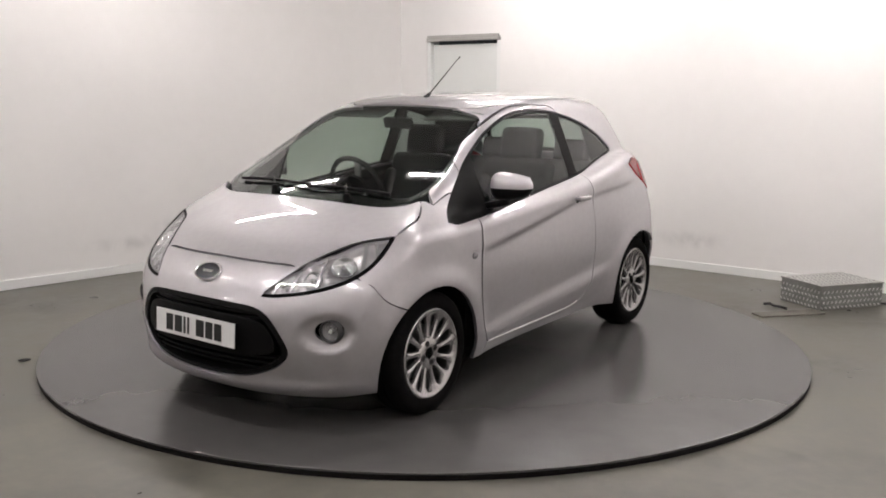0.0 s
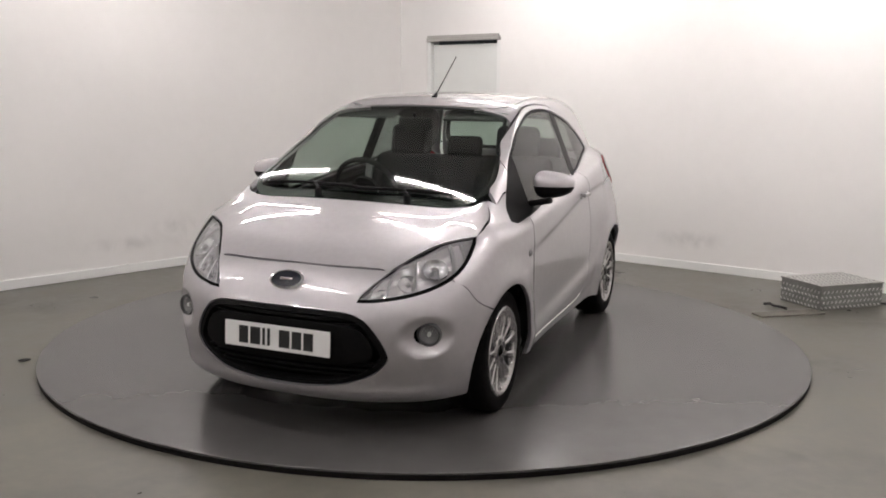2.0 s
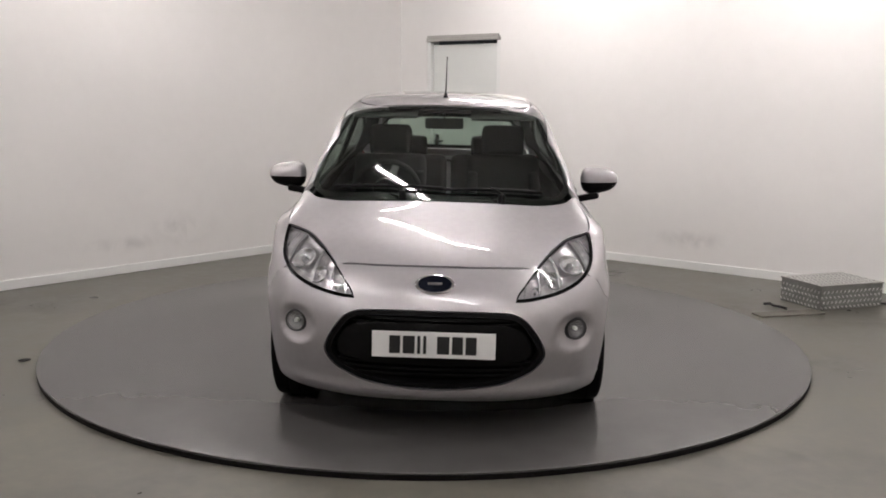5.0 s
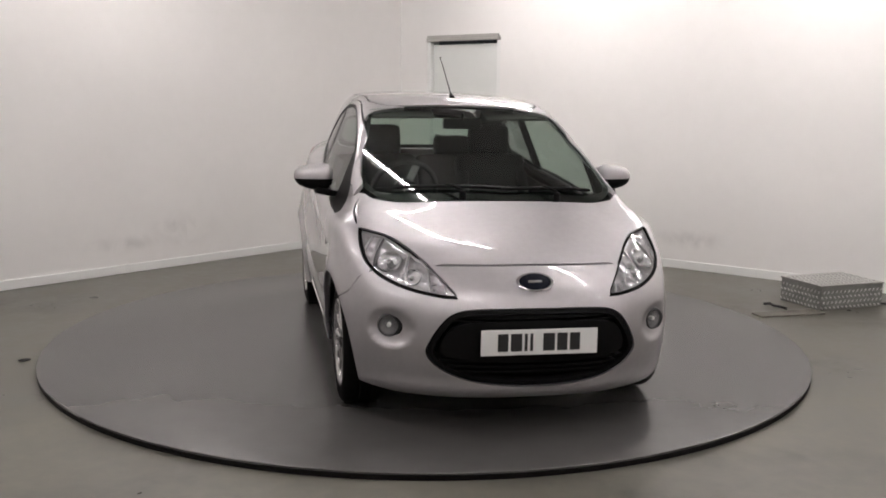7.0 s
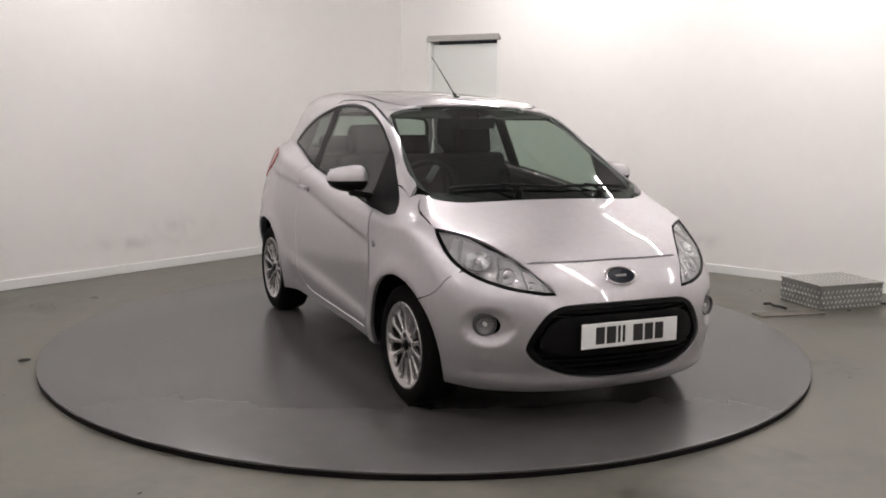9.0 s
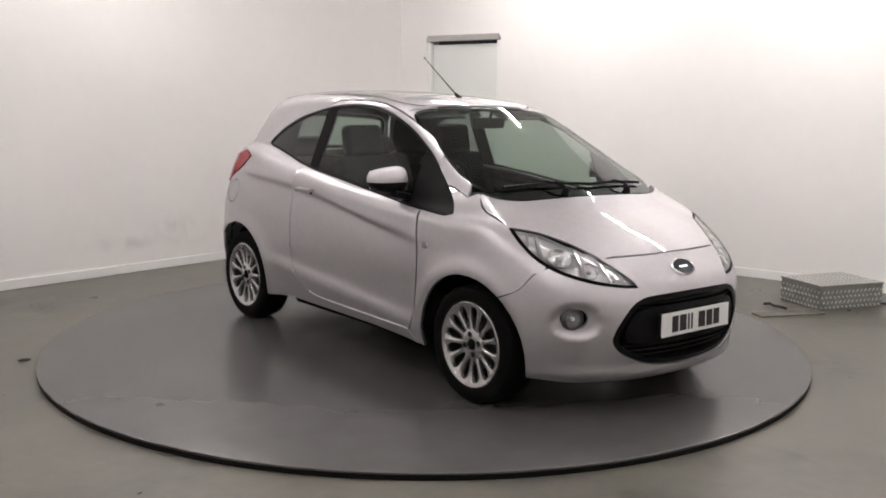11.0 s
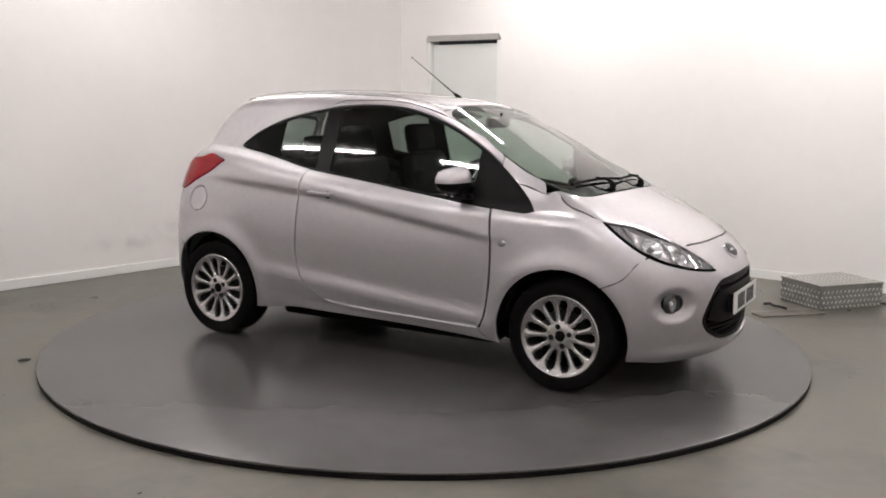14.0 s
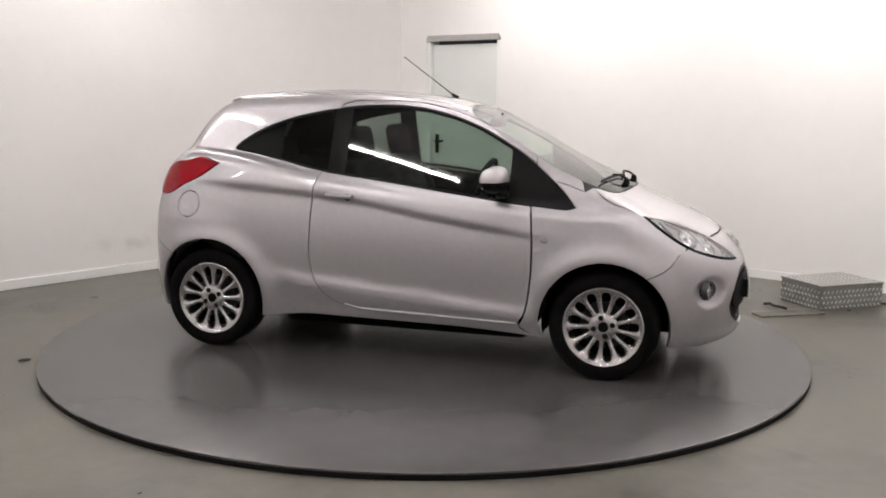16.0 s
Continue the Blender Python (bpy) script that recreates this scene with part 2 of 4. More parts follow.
def build_room():
    far_l, far_r = CORNER + ALONG_L * ROOM_L, CORNER + ALONG_R * ROOM_R
    near = far_l + ALONG_R * ROOM_R
    # sides are walked so that the outside lies to the right
    _, right = wall("wall_right", far_r, CORNER, [(ROOM_R - 1.30, ROOM_R - 0.36, 2.14)])
    _, left = wall("wall_left", CORNER, far_l)
    wall("wall_back", far_l, near)
    wall("wall_near", near, far_r)
    mid = (far_l + far_r) / 2
    turn = Matrix.Translation((mid.x, mid.y, 0)) @ Matrix(((ALONG_R.x, -ALONG_L.x, 0, 0), (ALONG_R.y, -ALONG_L.y, 0, 0), (0, 0, 1, 0), (0, 0, 0, 1)))
    tagged(part("floor", box_bm((ROOM_R + 0.5, ROOM_L + 0.5, 0.2), turn @ Matrix.Translation((0, 0, -0.1))), CONCRETE), "grey-brown worn concrete floor with stains and darker patches", "floor", kind="structure")
    tagged(part("ceiling", box_bm((ROOM_R + 0.5, ROOM_L + 0.5, 0.15), turn @ Matrix.Translation((0, 0, ROOM_H + 0.075))), CEILING), "plain grey ceiling", "ceiling", kind="structure")
    # skirtings
    for name, base, u0, u1 in (("baseboard_right", right, 0.0, ROOM_R - 1.37), ("baseboard_left", left, 0.02, ROOM_L)):
        bm = box_bm((u1 - u0, 0.018, 0.075), base @ Matrix.Translation(((u0 + u1) / 2, -0.009, 0.0375)), bevel=0.004)
        tagged(part(name, bm, DOOR_PAINT), "white painted low skirting board", "baseboard", kind="structure")
    # door in its opening
    u0, u1 = ROOM_R - 1.30, ROOM_R - 0.36
    door = tagged(empty("door_1"), "white flush door, closed, with a grey frame head and a lever handle", "door", kind="structure")
    part("door_leaf", box_bm((u1 - u0 - 0.10, 0.045, 2.06), right @ Matrix.Translation(((u0 + u1) / 2, 0.075, 1.04)), bevel=0.003), LEAF_PAINT, door)
    part("frame_head", box_bm((u1 - u0 - 0.02, 0.07, 0.036), right @ Matrix.Translation(((u0 + u1) / 2, 0.004, 2.122)), bevel=0.006), TRIM_GREY, door, "grey metal frame head")
    part("head_bead", box_bm((u1 - u0 - 0.04, 0.03, 0.022), right @ Matrix.Translation(((u0 + u1) / 2, -0.012, 2.152)), bevel=0.004), TRIM_GREY, door)
    for u in (u0 + 0.023, u1 - 0.023):
        part("frame_jamb", box_bm((0.046, 0.07, 2.10), right @ Matrix.Translation((u, 0.037, 1.05)), bevel=0.005), DOOR_PAINT, door)
    bm = box_bm((0.045, 0.012, 0.20), right @ Matrix.Translation((u1 - 0.125, 0.027, 1.03)), bevel=0.004)
    tube([right @ Vector((u1 - 0.125, 0.03, 1.06)), right @ Vector((u1 - 0.125, -0.025, 1.06)), right @ Vector((u1 - 0.15, -0.03, 1.06)), right @ Vector((u1 - 0.245, -0.03, 1.06))], 0.011, into=bm)
    part("door_handle", bm, BLACK_PLASTIC, door, "dark lever handle on a plate", smooth=True)
    return left, right


LEFT_WALL, RIGHT_WALL = build_room()


def ceiling_tube():
    """A batten with a lit diffuser, 1.5 m long, along x."""
    ob = tagged(empty("ceiling_light"), "white batten with a lit diffuser on the ceiling", "ceiling light", group="ceiling tubes")
    part("batten", box_bm((1.56, 0.11, 0.05), pose(0, 0, -0.025), bevel=0.008), FITTING_AND_GLINT, ob)
    for x in (-0.765, 0.765):
        part("end_cap", box_bm((0.03, 0.10, 0.04), pose(x, 0, -0.068), bevel=0.006), FITTING_AND_GLINT, ob)
    part("diffuser", box_bm((1.48, 0.028, 0.026), pose(0, 0, -0.067), bevel=0.01), TUBE_LIGHT, ob, "lit white diffuser")
    return ob


def build_lights():
    first = None
    for x, y, a in TUBES:
        m = pose(x, y, ROOM_H, 0, 0, a)
        if first is None:
            first = ceiling_tube()
            first.matrix_basis = m
        else:
            copy_thing(first, m)


TUBES = []
# the row at -5.7 is added behind the camera to brighten the car's side
for row in (2.5, -0.1, -2.9, -5.7):
    for along in ((-0.9, 1.5, 3.9) if row > 2 else (-2.3, 0.1, 2.6, 5.1)):
        if row < -5 and along > 3:
            continue
        TUBES.append((along * 0.785 + row * 0.620, along * -0.620 + row * 0.785, -38.3))
build_lights()


def build_turntable():
    table = tagged(empty("turntable", pose(*TABLE_AT, 0)), "large round grey turntable with a rim darkened for shade, set on the floor", "turntable")
    part("deck", lathe([(0, DECK - 0.012), (2.280, DECK - 0.012), (2.2915, DECK - 0.010), (2.2925, DECK - 0.004), (2.290, DECK - 0.001), (2.286, DECK), (1.5, DECK), (0.7, DECK), (0, DECK)], 192), DECK_PAINT, table, smooth=True)
    # near-black side stands in for the shade and gap under the deck's edge
    part("rim_skirt", lathe([(2.20, 0.0), (2.291, 0.0), (2.292, 0.003), (2.289, DECK - 0.014), (2.20, DECK - 0.014)], 192), DECK_SHADE, table, "deck side, near black for the shade below its lip", smooth=True)
    return table


TABLE = build_turntable()

# ---- the car's skin: an implicit surface, x forward, y to its left, z up from the turntable ----
def smax(a, b, k):
    h = np.clip(0.5 + 0.5 * (a - b) / k, 0, 1)
    return b * (1 - h) + a * h + k * h * (1 - h)


def curve(x, xs, ys):
    """A smooth curve through a few points (monotone in x)."""
    xs, ys = np.asarray(xs, float), np.asarray(ys, float)
    d = np.diff(ys) / np.diff(xs)
    m = np.concatenate([[d[0]], (d[:-1] + d[1:]) / 2, [d[-1]]])
    x = np.clip(x, xs[0], xs[-1])
    i = np.clip(np.searchsorted(xs, x) - 1, 0, len(xs) - 2)
    h = xs[i + 1] - xs[i]
    t = (x - xs[i]) / h
    return ((1 + 2 * t) * (1 - t) ** 2 * ys[i] + t * (1 - t) ** 2 * h * m[i]
            + t * t * (3 - 2 * t) * ys[i + 1] + t * t * (t - 1) * h * m[i + 1])


BONNET_LINE = np.polyfit([1.0, 1.28, 1.445, 1.64, 1.8, 1.86], [1.068, 0.973, 0.905, 0.823, 0.745, 0.710], 2)


def screen_gap(x, y, z):
    """How far a place lies before the sheet of the windscreen."""
    screen = curve(z, [0.85, 0.975, 1.115, 1.26, 1.364, 1.43, 1.5], [1.45, 1.28, 0.985, 0.70, 0.50, 0.36, 0.18])
    bow = curve(z, [0.85, 0.9, 1.0, 1.1, 1.25, 1.45], [0.27, 0.27, 0.265, 0.25, 0.21, 0.17])
    return (x - screen + bow * y * y) * 0.44


def skin(p):
    """Below zero inside the car, above zero outside."""
    x, y, z = p[:, 0], np.abs(p[:, 1]), p[:, 2]
    # lower body
    w = curve(z, [0.1, 0.2, 0.3, 0.45, 0.6, 0.75, 0.9, 1.0, 1.15, 1.3], [0.74, 0.778, 0.797, 0.808, 0.815, 0.812, 0.797, 0.783, 0.74, 0.66])
    w = w + curve(x, [-1.8, -1.4, -1.05, -0.5, 0.3, 0.9, 1.2, 1.6], [-0.085, -0.025, 0.0, -0.003, 0.0, 0.0, -0.004, -0.05])
    for cx in (1.185, -1.115):
        r = np.hypot(x - cx, z - 0.27)
        w = w + 0.020 * np.exp(-((r - 0.37) / 0.07) ** 2)
    fade = np.clip((0.95 - x) / 0.4, 0, 1) * np.clip((x + 1.25) / 0.3, 0, 1)
    zc = curve(x, [-1.1, -0.6, -0.29, 0.37, 0.8], [0.965, 0.932, 0.905, 0.805, 0.745])
    w = w + fade * 0.009 * (np.tanh((z - zc) / 0.018) - 0.6 * np.tanh((z - zc) / 0.12))
    zl = curve(x, [-0.8, -0.57, -0.29, 0.37, 0.8], [0.49, 0.464, 0.439, 0.381, 0.34])
    fl = np.clip((0.95 - x) / 0.25, 0, 1) * np.clip((x + 0.85) / 0.35, 0, 1)
    w = w + fl * 0.016 * (np.tanh((zl - z) / 0.03) + 1) / 2 - fl * 0.012 * np.clip((zl - z - 0.05) / 0.1, 0, 1)
    w = w - 0.05 * np.clip((-x - 0.85) / 0.4, 0, 1) * np.clip((z - 0.75) / 0.3, 0, 1)
    side = y - w
    top0 = curve(x, [-1.75, -1.4, -1.0, -0.67, 0.03, 1.0, 1.28, 1.445, 1.64, 1.8, 1.86, 1.95], [1.13, 1.20, 1.198, 1.148, 1.062, 0.985, 0.972, 0.905, 0.823, 0.745, 0.705, 0.60])
    under = np.polyval(BONNET_LINE, np.clip(x, 0.9, 1.9))
    late = np.clip((x - 1.62) / 0.2, 0, 1)
    under = under + (top0 - under) * late * late * (3 - 2 * late)
    mid = np.clip((0.66 - y) / 0.25, 0, 1) * np.clip((x - 1.0) / 0.06, 0, 1)
    mid = mid * mid * (3 - 2 * mid)
    top0 = top0 * (1 - mid) + under * mid
    top = (z - top0 + 0.15 * y * y) * 0.9
    nose = curve(z, [0.12, 0.2, 0.3, 0.42, 0.55, 0.64, 0.68, 0.74, 0.82, 0.95], [1.80, 1.865, 1.90, 1.92, 1.915, 1.89, 1.868, 1.83, 1.77, 1.7])
    front = (x - nose + 0.66 * y ** 2.6) * 0.85
    tail = curve(z, [0.15, 0.3, 0.5, 0.8, 1.0, 1.12, 1.25], [-1.62, -1.67, -1.685, -1.665, -1.605, -1.54, -1.45])
    rear = (tail + 0.42 * y ** 2.6 - x) * 0.85
    low = smax(smax(side, top, 0.05), smax(front, rear, 0.02), 0.13)
    low = smax(low, 0.17 - z, 0.04)
    # cabin
    wg = 0.772 - (np.maximum(z, 0.92) - 0.92) * 0.41 - 0.045 * x * x
    roof0 = curve(x, [-1.6, -1.45, -1.3, -1.0, -0.6, -0.2, 0.164, 0.35, 0.6, 1.0], [1.36, 1.403, 1.445, 1.496, 1.521, 1.514, 1.481, 1.452, 1.40, 1.30])
    ws = screen_gap(x, y, z)
    back = curve(z, [0.95, 1.05, 1.14, 1.32, 1.40, 1.47], [-1.575, -1.535, -1.475, -1.345, -1.27, -1.195])
    rw = (back + 0.36 * y * y - x) * 0.75
    cab = smax(y - wg, z - roof0 + 0.10 * y * y, 0.085)
    cab = smax(cab, ws, 0.045)
    cab = smax(cab, rw, 0.06)
    ramp = np.clip((x - 0.45) / 0.6, 0, 1)
    k = 0.014 + 0.055 * ramp * ramp * (3 - 2 * ramp) * np.clip((y - 0.50) / 0.16, 0, 1)
    h = np.clip(0.5 + 0.5 * (cab - low) / k, 0, 1)
    return cab * (1 - h) + low * h - k * h * (1 - h)


def meet(origins, ways, reach):
    """Where rays from inside the car leave its skin for the last time."""
    o, d = np.asarray(origins, float), np.asarray(ways, float)
    hi, lo = np.full(len(o), reach), np.full(len(o), reach)
    found = np.zeros(len(o), bool)
    for s in np.linspace(reach, 0, 90):
        inside = (skin(o + s * d) < 0) & ~found
        lo[inside] = s
        found |= inside
        hi[~found] = s
    lo[~found] = 0
    for _ in range(22):
        m = (lo + hi) / 2
        inside = skin(o + m[:, None] * d) < 0
        lo, hi = np.where(inside, m, lo), np.where(inside, hi, m)
    return o + lo[:, None] * d


def slope(p):
    g = np.stack([skin(p + e) - skin(p - e) for e in np.eye(3) * 0.002], 1)
    return g / np.maximum(np.linalg.norm(g, axis=1), 1e-9)[:, None]


def screen_slope(p):
    """The way the pane faces: one even sheet that does not follow the bodywork round the pillars."""
    y, z = p[:, 1], np.clip(p[:, 2], 0.95, 1.44)
    g = np.stack([1 + 0 * y, 2 * (0.27 - 0.18 * (z - 0.9)) * y, 2.03 + 0.25 * (z - 1.2) - 0.18 * y * y], 1)
    return g / np.linalg.norm(g, axis=1)[:, None]


BEND, HALF = 0.7, 0.7 * math.pi / 2


def wrap(q):
    """(s, z) round the car to its skin: s runs along x at the sides, round the nose past 1 and round the tail past -1; past the centre line it goes on."""
    s, z = np.asarray(q, float)[:, 0].copy(), np.asarray(q, float)[:, 1]
    a_front, a_back = np.clip((s - 1) / BEND, 0, None), np.clip((-1 - s) / BEND, 0, None)
    o = np.stack([np.clip(s, -1, 1), 0 * s, z], 1)
    d = np.stack([np.sin(a_front) - np.sin(a_back), np.cos(a_front + a_back), 0 * s], 1)
    return meet(o, d, 1.25)


def above(q):
    q = np.asarray(q, float)
    return meet(np.stack([q[:, 0], q[:, 1], 0 * q[:, 0] + 0.5], 1), np.tile([0, 0, 1.0], (len(q), 1)), 1.2)


def round_s(x, y):
    """s of a place in plan, on the left side."""
    return 1 + BEND * math.atan2(x - 1, y) if x > 1 else (-1 - BEND * math.atan2(-1 - x, y) if x < -1 else x)

# ---- panels cut out of the skin ----
from mathutils.geometry import delaunay_2d_cdt


def rounded(points, step=0.02, close=True, hard=()):
    """A closed outline through points, smoothed but for the points numbered in hard, at even steps."""
    p = np.asarray(points, float)
    n = len(p)
    out = []
    for i in range(n if close else n - 1):
        a, b = p[i], p[(i + 1) % n]
        ta = np.zeros(2) if i in hard else (p[(i + 1) % n] - p[i - 1]) / 2
        tb = np.zeros(2) if (i + 1) % n in hard else (p[(i + 2) % n] - p[i]) / 2
        if i in hard:
            ta = b - a
        if (i + 1) % n in hard:
            tb = b - a
        length = np.linalg.norm(b - a)
        ta, tb = (t * min(1, length / max(np.linalg.norm(t), 1e-9)) for t in (ta, tb))
        for u in np.arange(0, 1, 1 / max(1, round(length / step))):
            out.append((1 + 2 * u) * (1 - u) ** 2 * a + u * (1 - u) ** 2 * ta + u * u * (3 - 2 * u) * b + u * u * (u - 1) * tb)
    if not close:
        out.append(p[-1])
    return np.array(out)


def within(q, poly):
    x, y = q[:, 0], q[:, 1]
    c = np.zeros(len(q), bool)
    for (x0, y0), (x1, y1) in zip(poly, np.roll(poly, -1, 0)):
        if y0 == y1:
            continue
        c ^= ((y0 > y) != (y1 > y)) & (x < (x1 - x0) * (y - y0) / (y1 - y0) + x0)
    return c


def inset(poly, d):
    """The outline drawn in by d (out, for d below zero)."""
    area = np.sum(poly[:, 0] * np.roll(poly[:, 1], -1) - poly[:, 1] * np.roll(poly[:, 0], -1))
    t = np.roll(poly, -1, 0) - np.roll(poly, 1, 0)
    t /= np.maximum(np.linalg.norm(t, axis=1), 1e-9)[:, None]
    n = np.stack([-t[:, 1], t[:, 0]], 1) * (1 if area > 0 else -1)
    return poly + d * n


def panel(name, outline, mat, parent, field=wrap, holes=(), steps=(0.03, 0.014), gap=0.002, sink=0.0, lip=0.014, flip=False, label="", bulge=None, facing=slope):
    """A sheet of the skin inside outline and outside holes, as one mesh with its edges turned in. sink: how far under the skin; flip: on the car's right."""
    polys = [inset(outline, gap)] + [inset(h, -gap) for h in holes]
    verts, edges = [], []
    for poly in polys:
        k = len(verts)
        verts += [tuple(v) for v in poly]
        edges += [(k + i, k + (i + 1) % len(poly)) for i in range(len(poly))]
    lo, hi = polys[0].min(0), polys[0].max(0)
    gx, gy = np.meshgrid(np.arange(lo[0], hi[0], steps[0]), np.arange(lo[1], hi[1], steps[1]))
    grid = np.stack([gx.ravel(), gy.ravel()], 1)
    keep = within(grid, inset(polys[0], min(steps) * 0.5))
    for h in polys[1:]:
        keep &= ~within(grid, inset(h, -min(steps) * 0.5))
    verts += [tuple(v) for v in grid[keep]]
    co, _, tris, *_ = delaunay_2d_cdt([Vector(v) for v in verts], edges, [], 0, 1e-5, False)
    co = np.array([tuple(v) for v in co])
    tris = np.array([t for t in tris if len(t) == 3])
    mid = co[tris].mean(1)
    ok = within(mid, polys[0])
    for h in polys[1:]:
        ok &= ~within(mid, h)
    tris = tris[ok]
    used = np.unique(tris)
    back = np.full(len(co), -1)
    back[used] = np.arange(len(used))
    tris, co = back[tris], co[used]
    pos = field(co)
    nor = facing(pos)
    away = -sink if bulge is None else bulge(co) - sink
    pos = pos + nor * np.reshape(away, (-1, 1))
    # turn every triangle outwards
    fn = np.cross(pos[tris[:, 1]] - pos[tris[:, 0]], pos[tris[:, 2]] - pos[tris[:, 0]])
    bad = (fn * nor[tris[:, 0]]).sum(1) < 0
    tris[bad] = tris[bad][:, ::-1]
    # edges used once are turned inwards
    seen = {}
    for t in tris:
        for a, b in ((t[0], t[1]), (t[1], t[2]), (t[2], t[0])):
            seen[(a, b)] = seen.get((a, b), 0) + 1
    rim = [(a, b) for (a, b) in seen if (b, a) not in seen]
    extra, faces = [], [tuple(int(i) for i in t) for t in tris]
    if lip:
        base = len(pos)
        number = {}
        for v in {v for e in rim for v in e}:
            number[v] = base + len(extra)
            extra += [pos[v], pos[v] - nor[v] * lip]
        faces += [(number[b], number[a], number[a] + 1, number[b] + 1) for a, b in rim]
    allpos = np.concatenate([pos, np.array(extra).reshape(-1, 3)])
    allnor = np.concatenate([nor, np.zeros((len(extra), 3))])
    if flip:
        allpos, allnor = allpos * (1, -1, 1), allnor * (1, -1, 1)
        faces = [f[::-1] for f in faces]
    allpos[:, 2] += BODY_LEAN * (allpos[:, 1] + OFF_AXIS)
    me = bpy.data.meshes.new(name)
    me.from_pydata([tuple(v) for v in allpos], [], faces)
    me.materials.append(mat)
    me.shade_smooth()
    if bulge is None:
        me.normals_split_custom_set_from_vertices([tuple(v) for v in allnor])
    ob = new(name, me)
    ob.parent = parent
    if label:
        ob["label"] = label
    return ob


def spot(s, z, field=wrap, out=0.0, flip=False):
    """The pose of a small thing on the skin: its z looks outwards, its y upwards along the skin."""
    p = field(np.array([[s, z]]))
    n = Vector(slope(p)[0])
    c = Vector(p[0]) + n * out
    if flip:
        c.y, n.y = -c.y, -n.y
    c.z += BODY_LEAN * (c.y + OFF_AXIS)
    x = Vector((0, 0, 1)).cross(n).normalized() if abs(n.z) < 0.95 else Vector((0, 1, 0)).cross(n).normalized()
    y = n.cross(x)
    return Matrix.Translation(c) @ Matrix((x, y, n)).transposed().to_4x4()


NOSE = 1 + HALF
ROUND_TAIL = -1 - HALF


def mirrored(points, centre):
    """An outline given for one half, with its ends on the centre line, closed by its mirror."""
    p = [tuple(q) for q in points]
    return p + [(2 * centre - a, b) for a, b in p[-2:0:-1]]


def arch(cx, r=0.345, z=0.285, n=26):
    a = np.radians(np.linspace(-35, 215, n))
    ring = [(cx + r * math.cos(t), z + r * math.sin(t)) for t in a]
    pts = [(cx + r * 0.96, 0.05)] + ring[2:-2] + [(cx - r * 0.96, 0.05)]
    out = []
    for x, zz in pts:
        if abs(x) > 1:
            y = float(meet(np.array([[x, 0, max(zz, 0.2)]]), np.array([[0, 1.0, 0]]), 1.2)[0, 1])
            x = round_s(x, max(y, 0.3))
        out.append((x, zz))
    return np.array(out)


ARCH_F, ARCH_R = arch(1.19, 0.342, 0.288), arch(-1.105, 0.342, 0.300)
ARCH_F_FAR, ARCH_R_FAR = ARCH_F * (-1, 1) + (2 * NOSE, 0), ARCH_R * (-1, 1) + (2 * ROUND_TAIL, 0)
DLO_TOP = [(1.022, 0.903), (0.965, 0.968), (0.90, 1.030), (0.82, 1.098), (0.72, 1.173), (0.60, 1.243), (0.47, 1.310), (0.30, 1.371), (0.135, 1.408), (-0.033, 1.422), (-0.20, 1.420), (-0.37, 1.404),
           (-0.54, 1.375), (-0.71, 1.332), (-0.88, 1.262), (-0.98, 1.200), (-1.015, 1.163)]
DLO_LOW = [(-0.95, 1.147), (-0.854, 1.133), (-0.669, 1.098), (-0.486, 1.060), (-0.31, 1.036), (0.03, 0.997), (0.36, 0.955), (0.67, 0.918), (0.97, 0.892)]
DLO = rounded(DLO_TOP + DLO_LOW, 0.02, hard=(0,))
LAMP = rounded([(1.335, 0.868), (1.42, 0.853), (1.50, 0.834), (1.605, 0.795), (1.72, 0.731), (1.808, 0.657), (1.828, 0.624), (1.77, 0.627), (1.66, 0.647), (1.553, 0.684), (1.475, 0.730), (1.41, 0.788)], 0.015, hard=(0, 6))
LAMP_R = LAMP * (-1, 1) + (2 * NOSE, 0)
GRILLE = rounded(mirrored([(NOSE, 0.588), (1.94, 0.586), (1.848, 0.577), (1.80, 0.545), (1.755, 0.465), (1.732, 0.40), (1.738, 0.365), (1.775, 0.318), (1.867, 0.269), (1.99, 0.248), (NOSE, 0.243)], NOSE), 0.02)
DOOR = rounded([(-0.43, 1.03), (-0.452, 0.92), (-0.467, 0.745), (-0.469, 0.551), (-0.42, 0.408), (-0.30, 0.318), (-0.156, 0.290), (0.371, 0.277), (0.735, 0.272), (0.772, 0.335), (0.792, 0.45), (0.802, 0.594), (0.80, 0.75),
                (0.787, 0.95), (0.79, 1.155), (0.72, 1.212), (0.61, 1.277), (0.47, 1.342), (0.30, 1.402), (0.135, 1.438), (-0.033, 1.451), (-0.20, 1.449), (-0.30, 1.444), (-0.375, 1.40), (-0.40, 1.20)], 0.02, hard=(8, 13))
TAIL_LAMP = rounded([(-1.05, 1.078), (-1.10, 1.092), (-1.19, 1.112), (-1.27, 1.090), (-1.37, 1.075), (-1.44, 1.02), (-1.46, 0.93), (-1.42, 0.885), (-1.34, 0.895), (-1.25, 0.955), (-1.16, 1.005), (-1.09, 1.055)], 0.015, hard=(0,))
SEAM = [(1.36, 0.706), (1.28, 0.714), (1.21, 0.712), (1.155, 0.694), (1.105, 0.655)]       # bonnet to wing, in plan
GLASS_EDGE = [(0.345, 0.515), (0.43, 0.536), (0.52, 0.558), (0.623, 0.581), (0.757, 0.610), (0.918, 0.638), (1.035, 0.648)]


